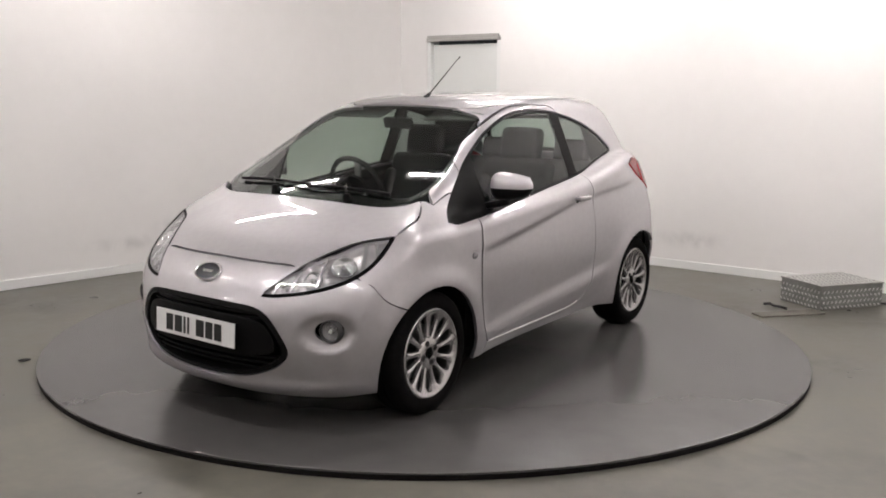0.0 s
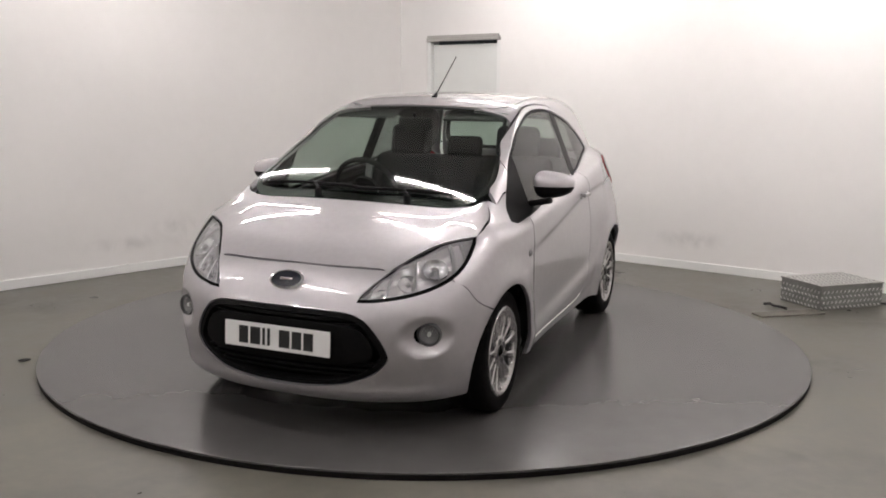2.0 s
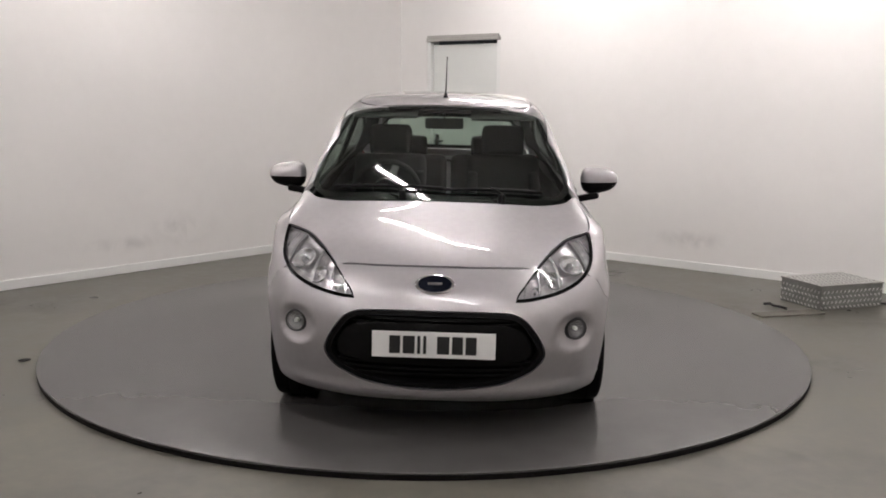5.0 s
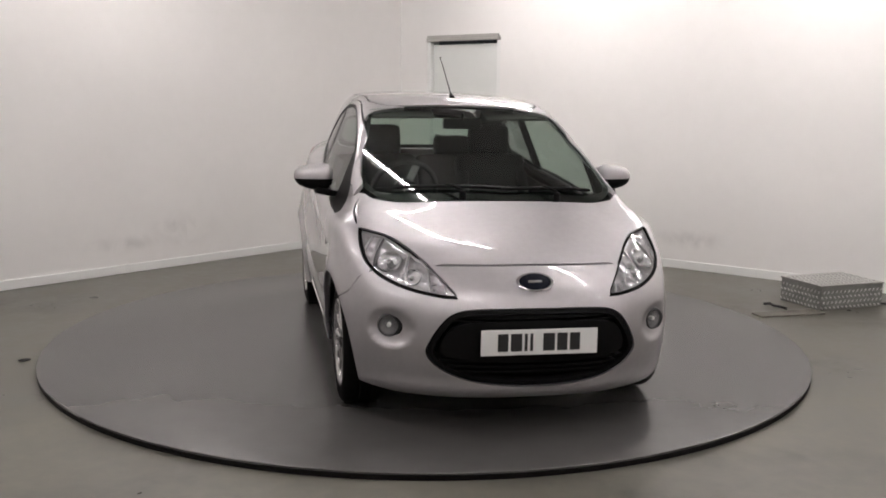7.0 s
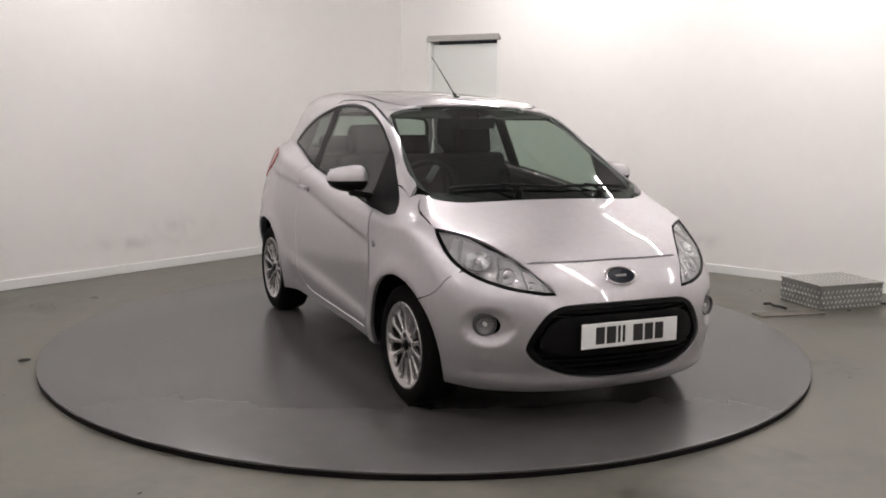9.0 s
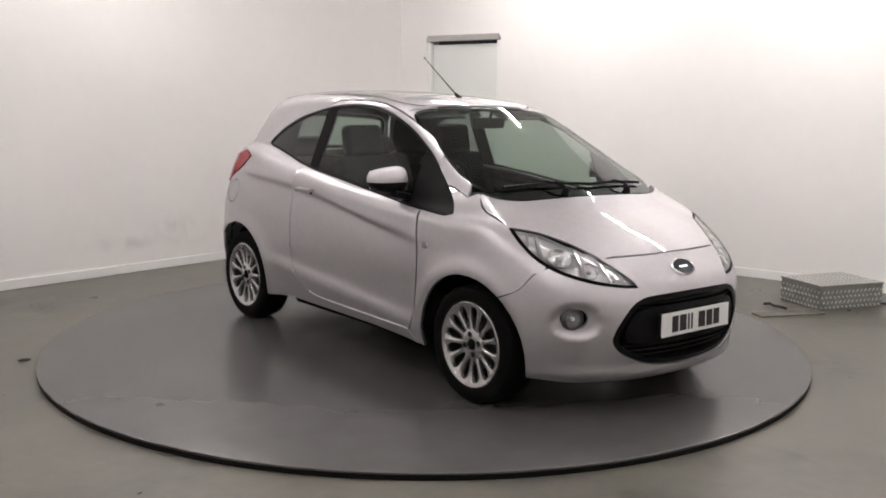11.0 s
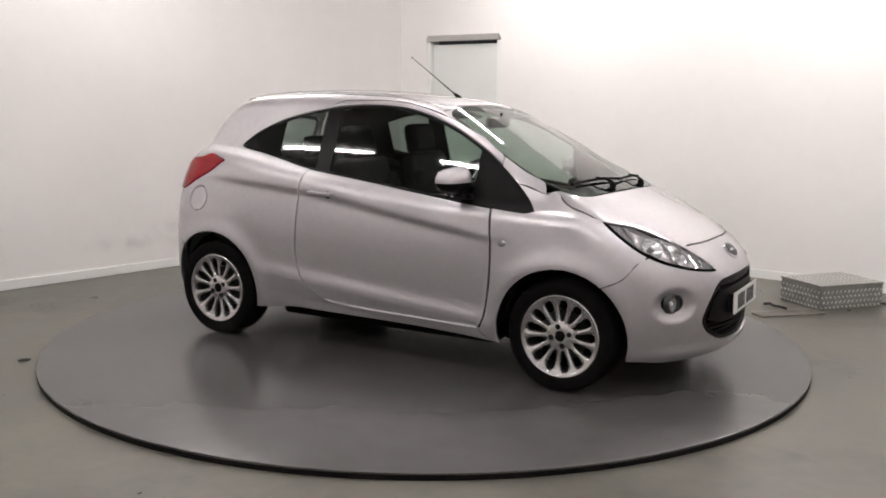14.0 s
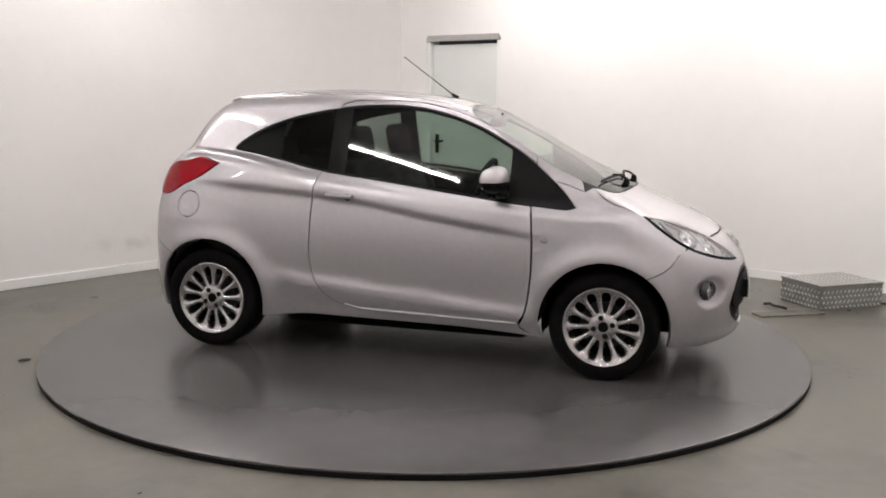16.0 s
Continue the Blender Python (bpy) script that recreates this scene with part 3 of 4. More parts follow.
def cut(lo, hi):
    """The window outline between two uprights."""
    q = [tuple(p) for p in DLO]
    for lim, sign in ((lo, 1), (hi, -1)):
        out = []
        for p, r in zip(q, q[1:] + q[:1]):
            a, b = sign * (p[0] - lim), sign * (r[0] - lim)
            if a >= 0:
                out.append(p)
            if (a < 0) != (b < 0):
                t = a / (a - b)
                out.append((lim, p[1] + t * (r[1] - p[1])))
        q = out
    return rounded(q, 0.02, hard=range(len(q)))


def to_wrap(plan):
    p = above(np.array(plan))
    return [(round_s(x, y), z) for x, y, z in p]


def to_plan(poly):
    return [tuple(v) for v in wrap(np.array(poly))[:, :2]]


def build_shell(car):
    two = ((False, 1), (True, -1))
    # nose and bumper in one sheet
    half = [(NOSE, 0.752), (1.95, 0.750), (1.80, 0.748), (1.70, 0.745), (1.62, 0.74), (1.50, 0.705), (1.455, 0.675), (1.40, 0.60), (1.29, 0.535), (1.27, 0.46), (1.27, 0.36), (1.30, 0.20), (1.50, 0.185), (1.62, 0.175), (1.80, 0.178), (NOSE, 0.185)]
    nose = rounded(mirrored(half, NOSE), 0.02, hard=(8, 12, 18, 22))
    fog = [np.array([(c + 0.047 * math.cos(a), 0.486 + 0.047 * math.sin(a)) for a in np.linspace(0, 2 * math.pi, 28, endpoint=False)]) for c in (1.597, 2 * NOSE - 1.597)]

    def scoop(q):
        d = 0
        for c in (1.605, 2 * NOSE - 1.605):
            r = np.hypot((q[:, 0] - c) / 1.05, q[:, 1] - 0.478)
            d = d - 0.022 * np.clip(1 - (r / 0.085) ** 4, 0, 1)
        lowlip = 0.012 * np.exp(-((q[:, 1] - 0.225) / 0.03) ** 2)
        return d + lowlip * np.clip((q[:, 0] - 1.45) / 0.2, 0, 1) * np.clip((2 * NOSE - 1.45 - q[:, 0]) / 0.2, 0, 1)
    panel("front_bumper", nose, SILVER, car, holes=[LAMP, LAMP_R, GRILLE, ARCH_F, ARCH_F_FAR] + fog, steps=(0.018, 0.012), bulge=scoop, lip=0.03, label="silver painted bumper with a wide dark grille opening")
    for flip, _ in two:
        seam = to_wrap(SEAM[::-1])
        wing = [(1.06, 0.985)] + seam[:4] + [(1.345, 0.868), (1.45, 0.80), (1.50, 0.712), (1.455, 0.675), (1.40, 0.60), (1.29, 0.535), (1.2, 0.45), (1.0, 0.2), (0.83, 0.215), (0.742, 0.262), (0.776, 0.335), (0.797, 0.45), (0.807, 0.594), (0.805, 0.75), (0.795, 0.90), (0.80, 0.95), (0.80, 1.00), (0.90, 1.03)]
        wing = rounded(wing, 0.02, hard=(0, 5, 8, 14, 18, 19, 20, 21))
        panel("front_wing", wing, SILVER, car, holes=[LAMP, ARCH_F, DLO], flip=flip, lip=0.02)
        panel("door", DOOR, SILVER, car, holes=[DLO], flip=flip, steps=(0.03, 0.011), lip=0.03, gap=0.004)
        # whole side behind and over the door
        top = [(0.36, 1.418), (0.25, 1.44), (0.0, 1.472), (-0.3, 1.484), (-0.7, 1.480), (-1.0, 1.456), (-1.16, 1.425), (-1.26, 1.39)]
        screen = to_wrap(GLASS_EDGE[::-1])
        quarter = [(1.06, 0.985)] + screen[:-1] + top + [(-1.31, 1.30), (-1.36, 1.18), (-1.42, 1.10), (-1.46, 1.03), (-1.49, 0.93), (-1.44, 0.86), (-1.43, 0.70), (-1.40, 0.60), (-1.28, 0.54), (-1.2, 0.40), (-1.0, 0.2), (-0.76, 0.21), (-0.5, 0.236), (-0.3, 0.236), (0.37, 0.23), (0.83, 0.215), (0.742, 0.262), (0.78, 0.5), (0.80, 0.95), (0.90, 1.03)]
        quarter = rounded(quarter, 0.02, hard=(0, 7, 14, 28, 32, 33, 35))
        cap = np.array([(-1.213 + 0.062 * math.cos(a), 0.838 + 0.075 * math.sin(a)) for a in np.linspace(0, 2 * math.pi, 30, endpoint=False)])
        holes = [DLO, DOOR, ARCH_R, TAIL_LAMP] + ([cap] if flip else [])
        panel("side_panel", quarter, SILVER, car, holes=holes, flip=flip, lip=0.02)
        if flip:
            panel("fuel_flap", cap, SILVER, car, flip=True, gap=0.003)
        panel("tail_light", TAIL_LAMP, RED_LENS, car, flip=flip, gap=0.003, bulge=lambda q: 0.006 + 0 * q[:, 0], steps=(0.02, 0.02), label="red tail light lens")
        # windows: glass, black pillar and mirror corner
        panel("door_window", cut(-0.30, 0.665), SIDE_GLASS, car, flip=flip, sink=0.006, gap=0.010, lip=0, label="clear side window glass")
        panel("quarter_window", cut(-1.2, -0.385), REAR_GLASS, car, flip=flip, sink=0.006, gap=0.010, lip=0, label="rear side window glass, darkened for the dim cabin behind it")
        panel("centre_pillar", cut(-0.395, -0.285), GLOSS_BLACK, car, flip=flip, sink=0.005, gap=0.001, label="gloss black window pillar")
        panel("mirror_corner", cut(0.655, 1.1), BLACK_PLASTIC, car, flip=flip, sink=0.004, gap=0.001, label="black plastic mirror corner")
        ring = inset(DLO, 0.001)
        panel("window_seal", ring, BLACK_PLASTIC, car, holes=[inset(DLO, 0.012)], flip=flip, sink=0.004, gap=0, lip=0.012, label="black rubber window seal")
        # wheel wells and dark under-skin
        inner = rounded([(0.80, 0.24), (0.80, 0.86), (0.4, 0.92), (-0.3, 0.98), (-0.9, 1.05), (-1.3, 1.02), (-1.4, 0.7), (-1.3, 0.3), (-0.7, 0.24)], 0.05)
        panel("inner_panel", inner, LINING, car, holes=[ARCH_R], flip=flip, sink=0.05, steps=(0.08, 0.06), lip=0, label="dark inner side lining")
        inner = rounded([(0.78, 0.24), (0.78, 0.86), (1.05, 0.88), (1.30, 0.83), (1.42, 0.60), (1.40, 0.30), (1.2, 0.24)], 0.05)
        panel("inner_wing", inner, LINING, car, holes=[ARCH_F], flip=flip, sink=0.045, steps=(0.06, 0.05), lip=0, label="dark inner wing")
    # bonnet
    edge = to_plan([(1.352, 0.850), (1.42, 0.835), (1.50, 0.812), (1.605, 0.770), (1.70, 0.735)])
    eyes = np.array(to_plan(LAMP))
    lead = to_plan([(NOSE, 0.7515), (2.02, 0.7510), (1.95, 0.7498), (1.87, 0.7490), (1.80, 0.7480), (1.75, 0.7465)])
    half = [(lead[0][0], 0.0)] + lead[1:] + [tuple(v) for v in edge[::-1]] + SEAM[1:] + [(1.165, 0.605), (1.215, 0.50), (1.245, 0.34), (1.262, 0.15), (1.266, 0.0)]
    half = [(y, x) for x, y in half]
    hood = rounded([(b, a) for a, b in mirrored(half, 0.0)], 0.02, hard=(5, 10))
    panel("bonnet", hood, SILVER, car, field=above, holes=[eyes, eyes * (1, -1)], steps=(0.025, 0.025), gap=0.006, lip=0.025)
    # windscreen with its dark border, and the cowl
    low = [(1.085, 0.630), (1.150, 0.590), (1.21, 0.51), (1.238, 0.34), (1.252, 0.15), (1.256, 0.0)]
    half = [(y, x) for x, y in [(0.338, 0.0), (0.338, 0.25), (0.338, 0.42)] + GLASS_EDGE + low]
    screen = rounded([(b, a) for a, b in mirrored(half, 0.0)], 0.02)
    clear = [(0.375, 0.0), (0.375, 0.25), (0.375, 0.42), (0.385, 0.497), (0.44, 0.514), (0.52, 0.533), (0.623, 0.557), (0.757, 0.586), (0.918, 0.612), (1.01, 0.618), (1.05, 0.606), (1.105, 0.58), (1.14, 0.49), (1.165, 0.33), (1.178, 0.15), (1.18, 0.0)]
    clear = rounded([(b, a) for a, b in mirrored([(y, x) for x, y in clear], 0.0)], 0.02)
    panel("windscreen", screen, SCREEN_GLASS, car, field=above, steps=(0.03, 0.03), sink=0.004, lip=0, facing=screen_slope, label="clear windscreen glass")
    panel("screen_border", screen, GLOSS_BLACK, car, field=above, holes=[clear], steps=(0.03, 0.03), sink=0.008, lip=0, label="black printed windscreen border")
    # roof, tailgate, rear bumper
    rail = wrap(np.array([(0.36, 1.418), (0.25, 1.44), (0.0, 1.472), (-0.3, 1.484), (-0.7, 1.480), (-1.0, 1.456)]))[:, :2]
    half = [(0.0, 0.336), (0.25, 0.336), (0.42, 0.336)] + [(y, x) for x, y in rail] + [(0.46, -1.06), (0.43, -1.13), (0.3, -1.195), (0.0, -1.232)]
    roof = rounded([(b, a) for a, b in mirrored(half, 0.0)], 0.02, hard=(3,))
    panel("roof", roof, SILVER, car, field=above, steps=(0.04, 0.03), gap=0.002, lip=0.02)
    half = [(ROUND_TAIL, 1.43), (-1.75, 1.43), (-1.45, 1.415), (-1.285, 1.385), (-1.325, 1.30), (-1.375, 1.18), (-1.435, 1.10), (-1.475, 1.03), (-1.505, 0.93), (-1.52, 0.80), (-1.56, 0.66), (-1.70, 0.62), (ROUND_TAIL, 0.62)]
    gate = rounded(mirrored(half, ROUND_TAIL), 0.02)
    pane = [(ROUND_TAIL, 1.375), (-1.75, 1.372), (-1.47, 1.36), (-1.36, 1.335), (-1.375, 1.25), (-1.44, 1.15), (-1.60, 1.11), (ROUND_TAIL, 1.10)]
    pane = rounded(mirrored(pane, ROUND_TAIL), 0.02)
    panel("tailgate", gate, SILVER, car, holes=[pane], steps=(0.03, 0.02))
    panel("rear_window", pane, SIDE_GLASS, car, gap=0.012, sink=0.004, lip=0, label="clear rear window glass")
    panel("rear_window_border", inset(pane, 0.001), GLOSS_BLACK, car, holes=[inset(pane, 0.03)], gap=0, sink=0.008, lip=0, label="black rear window border")
    half = [(ROUND_TAIL, 0.615), (-1.70, 0.615), (-1.55, 0.655), (-1.515, 0.80), (-1.50, 0.90), (-1.45, 0.86), (-1.435, 0.70), (-1.405, 0.60), (-1.285, 0.54), (-1.26, 0.45), (-1.26, 0.30), (-1.28, 0.22), (-1.6, 0.2), (ROUND_TAIL, 0.2)]
    panel("rear_bumper", rounded(mirrored(half, ROUND_TAIL), 0.02), SILVER, car, holes=[ARCH_R, ARCH_R_FAR], steps=(0.03, 0.02))


CAR = tagged(empty("car"), "small silver three-door hatchback standing on the turntable", "car")
build_shell(CAR)

# ---- the car's fittings ----
def lean(x, y, z):
    return Vector((x, y, z + BODY_LEAN * (y + OFF_AXIS)))


def wheel(car, x, y, turn, spin):
    """Tyre, rim with thirteen spokes, hub cap and nuts; its outer face looks along local z."""
    ob = empty("wheel")
    ob.parent = car
    ob.matrix_local = pose(x, y, 0.292, turn) @ pose(0, 0, 0, 0, 0, spin)
    tread = [(0.205, -0.178), (0.225, -0.188), (0.262, -0.190), (0.284, -0.182), (0.2905, -0.165), (0.292, -0.13), (0.288, -0.127), (0.288, -0.119), (0.292, -0.116), (0.292, -0.075), (0.288, -0.072), (0.288, -0.064), (0.292, -0.061), (0.2905, -0.022),
             (0.284, -0.006), (0.272, 0.002), (0.255, 0.006), (0.235, 0.006), (0.222, 0.003), (0.212, -0.004), (0.206, -0.012)]
    part("tyre", lathe(tread, 72), RUBBER, ob, "black low-profile tyre", smooth=True)
    lip = lathe([(0.212, -0.014), (0.2125, 0.001), (0.2085, 0.004), (0.203, 0.003), (0.196, -0.001), (0.189, -0.004), (0.1865, -0.010), (0.1865, -0.022)], 78)
    part("rim", lip, ALLOY, ob, "silver alloy rim", smooth=True)
    # barrel and disc coloured near black for the shade behind the spokes
    part("wheel_barrel", lathe([(0.198, -0.17), (0.211, -0.16), (0.211, -0.016), (0.190, -0.022), (0.187, -0.03), (0.185, -0.12), (0.198, -0.17)], 60), ALLOY_SHADE, ob, "inside of the rim, darkened for the shade between the spokes", smooth=True)
    part("brake_disc", lathe([(0.0, -0.075), (0.125, -0.075), (0.128, -0.08), (0.128, -0.10), (0, -0.10)], 40), ALLOY_SHADE, ob, "brake disc, darkened for the shade in the wheel", smooth=True)
    part("wheel_back", lathe([(0.0, -0.13), (0.19, -0.13), (0.19, -0.15), (0, -0.15)], 40), LINING, ob, "dark wheel inside")
    for k in range(13):
        bm = bmesh.new()
        a = 2 * math.pi * (k + 0.5) / 13
        rows = []
        for r, w, h, d in ((0.036, 0.0085, -0.014, 0.025), (0.072, 0.0125, -0.014, 0.024), (0.090, 0.0100, -0.0145, 0.022), (0.125, 0.0105, -0.013, 0.020), (0.155, 0.0130, -0.010, 0.018), (0.174, 0.019, -0.007, 0.018), (0.184, 0.030, -0.0045, 0.020), (0.192, 0.044, -0.002, 0.022)):
            rows.append([bm.verts.new(Vector((r, s * w, z))) for s, z in ((-1.25, h - d), (-1.0, h - 0.004), (-0.55, h), (0.55, h), (1.0, h - 0.004), (1.25, h - d))])
        for p, q in zip(rows, rows[1:]):
            for i in range(5):
                bm.faces.new((p[i], q[i], q[i + 1], p[i + 1]))
        bmesh.ops.transform(bm, matrix=Matrix.Rotation(a, 4, "Z"), verts=bm.verts)
        part("spoke", bm, ALLOY, ob, smooth=True)
    part("hub", lathe([(0.0, -0.012), (0.030, -0.012), (0.068, -0.0125), (0.077, -0.018), (0.077, -0.045), (0, -0.045)], 40), ALLOY, ob, smooth=True)
    part("hub_cap", lathe([(0.0, -0.004), (0.018, -0.005), (0.027, -0.009), (0.029, -0.016)], 28), GLOSS_BLACK, ob, "dark hub cap", smooth=True)
    for k in range(4):
        a = math.pi / 2 * k + 0.2
        part("wheel_nut", lathe([(0.0, -0.0112), (0.0115, -0.0112), (0.0145, -0.0105), (0.0145, -0.02)], 12, m=pose(0.05 * math.cos(a), 0.05 * math.sin(a), 0)), BLACK_PLASTIC, ob, "dark wheel nut in its hole")
    return ob


def wheel_well(car, cx, cz, side, y0, y1):
    bm = bmesh.new()
    a = np.radians(np.linspace(-12, 192, 30))
    inner = [bm.verts.new((cx + 0.34 * math.cos(t), side * y0, cz + 0.34 * math.sin(t))) for t in a]
    outer = [bm.verts.new((cx + 0.345 * math.cos(t), side * y1, cz + 0.345 * math.sin(t))) for t in a]
    for i in range(len(a) - 1):
        bm.faces.new((inner[i], inner[i + 1], outer[i + 1], outer[i]))
    bm.faces.new(inner)
    part("wheel_arch_liner", bm, LINING, car, "black wheel arch liner", smooth=True)


def headlight(car, flip):
    ob = empty("headlight")
    ob.parent = car
    panel("lamp_seal", LAMP, GLOSS_BLACK, ob, holes=[inset(LAMP, 0.003)], flip=flip, gap=0.0005, sink=0.002, lip=0.02, steps=(0.02, 0.02), label="black seal round the lamp")
    # raised black strip stands in for the shadow gap under the lens
    panel("lamp_shadow_strip", LAMP, GLOSS_BLACK, ob, holes=[LAMP + (0.004, 0.011)], flip=flip, gap=0.0006, sink=-0.0035, lip=0.01, steps=(0.02, 0.004), label="black strip for the seal and shadow gap along the lamp foot")
    panel("lamp_lens", inset(LAMP, 0.0025), LENS_GLASS, ob, flip=flip, gap=0, sink=-0.001, lip=0, steps=(0.02, 0.02), label="clear polycarbonate lens")
    dip = lambda q: -0.022 - 0.030 * np.exp(-((q[:, 0] - 1.53) / 0.07) ** 2 - ((q[:, 1] - 0.762) / 0.06) ** 2) + 0.006 * np.sin(q[:, 0] * 95) * np.exp(-((q[:, 0] - 1.66) / 0.09) ** 2) + 0.0030 * np.sin(q[:, 1] * 210 + q[:, 0] * 60)
    panel("lamp_housing", inset(LAMP, 0.0035), LAMP_SILVER, ob, flip=flip, gap=0, lip=-0.020, steps=(0.008, 0.008), bulge=dip, label="silver lamp housing")
    for s, z, r, name in ((1.545, 0.756, 0.052, "main_reflector"), (1.655, 0.702, 0.040, "dip_reflector"), (1.745, 0.662, 0.022, "side_reflector")):
        m = spot(s, z, out=-0.012, flip=flip)
        part(name, lathe([(r * 1.12, -0.002), (r * 1.06, 0.003), (r, 0.0), (r * 0.86, -0.012), (r * 0.6, -0.022), (r * 0.3, -0.027), (0, -0.028)], 28), BOWL, ob, "bright lamp reflector", smooth=True, m=m)
        part("bulb_shield", lathe([(0, 0.004), (r * 0.22, 0.002), (r * 0.30, -0.006), (r * 0.28, -0.026)], 20), LAMP_GREY, ob, "grey bulb shield", smooth=True, m=m)
    for s, tilt, wide in ((1.405, 0.02, 0.010), (1.60, 0.05, 0.007), (1.695, 0.045, 0.006), (1.765, 0.03, 0.006)):
        near = LAMP[np.abs(LAMP[:, 0] - s) < 0.03]
        lo, hi = near[:, 1].min() + 0.014, near[:, 1].max() - 0.014
        fin = np.array([(s + tilt * (1 - u) * 0.8, lo + (hi - lo) * u) for u in np.linspace(0, 1, 6)])
        fin = np.concatenate([fin, fin[::-1] + (wide, 0)])
        panel("reflector_fin", fin, BOWL, ob, flip=flip, gap=0, sink=0.009, lip=0.014, steps=(0.02, 0.02), label="bright reflector fin")
    panel("indicator_divider", rounded([(1.44, 0.845), (1.455, 0.843), (1.50, 0.715), (1.485, 0.722)], 0.01, hard=(0, 1, 2, 3)), LAMP_GREY, ob, flip=flip, gap=0, sink=0.010, lip=0.012, steps=(0.01, 0.02), label="grey divider in the lamp")


def fog_lamp(car, s, flip):
    ob = empty("fog_lamp")
    ob.parent = car
    m = spot(s, 0.486, out=-0.016, flip=flip)
    # faces forward rather than along the skin
    fwd = Matrix.Translation(m.translation) @ pose(0, 0, 0, 90, 0, 90) @ pose(0, 0, 0, 0, (28 if flip else -28) * -0.6, 0)
    part("fog_ring", lathe([(0.055, -0.02), (0.050, 0.002), (0.046, 0.008), (0.041, 0.006), (0.038, -0.004)], 32), FOG_GREY, ob, "dark grey fog lamp ring", smooth=True, m=fwd)
    part("fog_reflector", lathe([(0.039, -0.003), (0.030, -0.018), (0.012, -0.027), (0, -0.028)], 28), LAMP_GREY, ob, smooth=True, m=fwd)
    part("fog_lens", lathe([(0.039, 0.0), (0.03, 0.004), (0.015, 0.007), (0, 0.008)], 28), LENS_GLASS, ob, "clear round lens", smooth=True, m=fwd)
    part("fog_bulb", lathe([(0, -0.002), (0.009, -0.005), (0.009, -0.026)], 14), PAPER, ob, smooth=True, m=fwd)


def mirror(car, side):
    ob = empty("door_mirror")
    ob.parent = car
    c = lean(0.60, side * 0.852, 1.045 + side * 0.006)

    def egg(lo, hi, grow=1.0):
        bm = bmesh.new()
        bmesh.ops.create_uvsphere(bm, u_segments=28, v_segments=18, radius=1)
        for v in bm.verts:
            x, y, z = v.co
            v.co = Vector((0.068 * math.copysign(abs(x) ** 0.75, x) * grow * (1 if x > 0 else 0.75), 0.103 * math.copysign(abs(y) ** 0.62, y) * grow, 0.068 * math.copysign(abs(z) ** 0.85, z) * grow))
            v.co.x -= 0.18 * (v.co.y) if side > 0 else -0.18 * v.co.y
            v.co.z = v.co.z * (1 - 2.2 * side * v.co.y) + 0.04 * abs(v.co.y)
        for co, no in (((0, 0, lo), (0, 0.0, -1)), ((0, 0, hi), (0, 0, 1))):
            bmesh.ops.bisect_plane(bm, geom=bm.verts[:] + bm.edges[:] + bm.faces[:], plane_co=co, plane_no=no, clear_outer=True)
        return bm
    part("mirror_cap", egg(-0.006, 1), SILVER, ob, "silver painted mirror cap", smooth=True, m=Matrix.Translation(c))
    part("mirror_base", egg(-1, -0.0065, 0.985), BLACK_PLASTIC, ob, "black lower mirror shell", smooth=True, m=Matrix.Translation(c))
    arm = box_bm((0.07, 0.13, 0.035), Matrix.Translation(lean(0.635, side * 0.785, 0.962)) @ pose(0, 0, 0, side * 12, 0, side * -12), bevel=0.012)
    part("mirror_arm", arm, BLACK_PLASTIC, ob, "black mirror arm", smooth=True)
    face = box_bm((0.004, 0.165, 0.095), Matrix.Translation(c + Vector((-0.052, side * 0.0, 0.004))) @ pose(0, 0, 0, 0, 0, side * -10), bevel=0.0015)
    part("mirror_glass", face, CHROME, ob, "mirror glass")


def door_handle(car, flip):
    ob = empty("door_handle")
    ob.parent = car
    m = spot(-0.285, 0.917, out=0.0, flip=flip)
    # black disc on the skin gives the finger recess its shade
    part("handle_recess_shade", lathe([(0.0, 0.0015), (0.014, 0.0015), (0.019, 0.001), (0.021, -0.004)], 28, m=pose(-0.045 if not flip else 0.045, -0.004, 0)), BLACK_PLASTIC, ob, "black disc standing in for the shade of the finger recess", smooth=True, m=m)
    bm = bmesh.new()
    box_bm((0.165, 0.026, 0.020), pose(0, 0.006, 0.022), bevel=0.009, into=bm, segments=3)
    for x in (-0.07, 0.07):
        box_bm((0.022, 0.022, 0.03), pose(x, 0.006, 0.006), bevel=0.006, into=bm)
    part("handle_grip", bm, SILVER, ob, "silver painted pull handle", smooth=True, m=m)


def badge(car):
    ob = empty("badge")
    ob.parent = car
    m = spot(NOSE, 0.688, out=0.0)
    oval = Matrix.Diagonal((1.28, 0.76, 1.0, 1.0))
    part("badge_rim", lathe([(0.056, 0.0), (0.064, 0.002), (0.066, 0.006), (0.062, 0.009), (0.056, 0.008)], 48, m=oval), CHROME, ob, "chrome oval rim", smooth=True, m=m)
    part("badge_field", lathe([(0.0, 0.008), (0.03, 0.0078), (0.058, 0.006)], 48, m=oval), BADGE_BLUE, ob, "dark blue oval field", smooth=True, m=m)
    part("badge_mark", box_bm((0.062, 0.012, 0.002), pose(0, 0, 0.0085), bevel=0.0008), CHROME, ob, "plain bright bar", m=m)


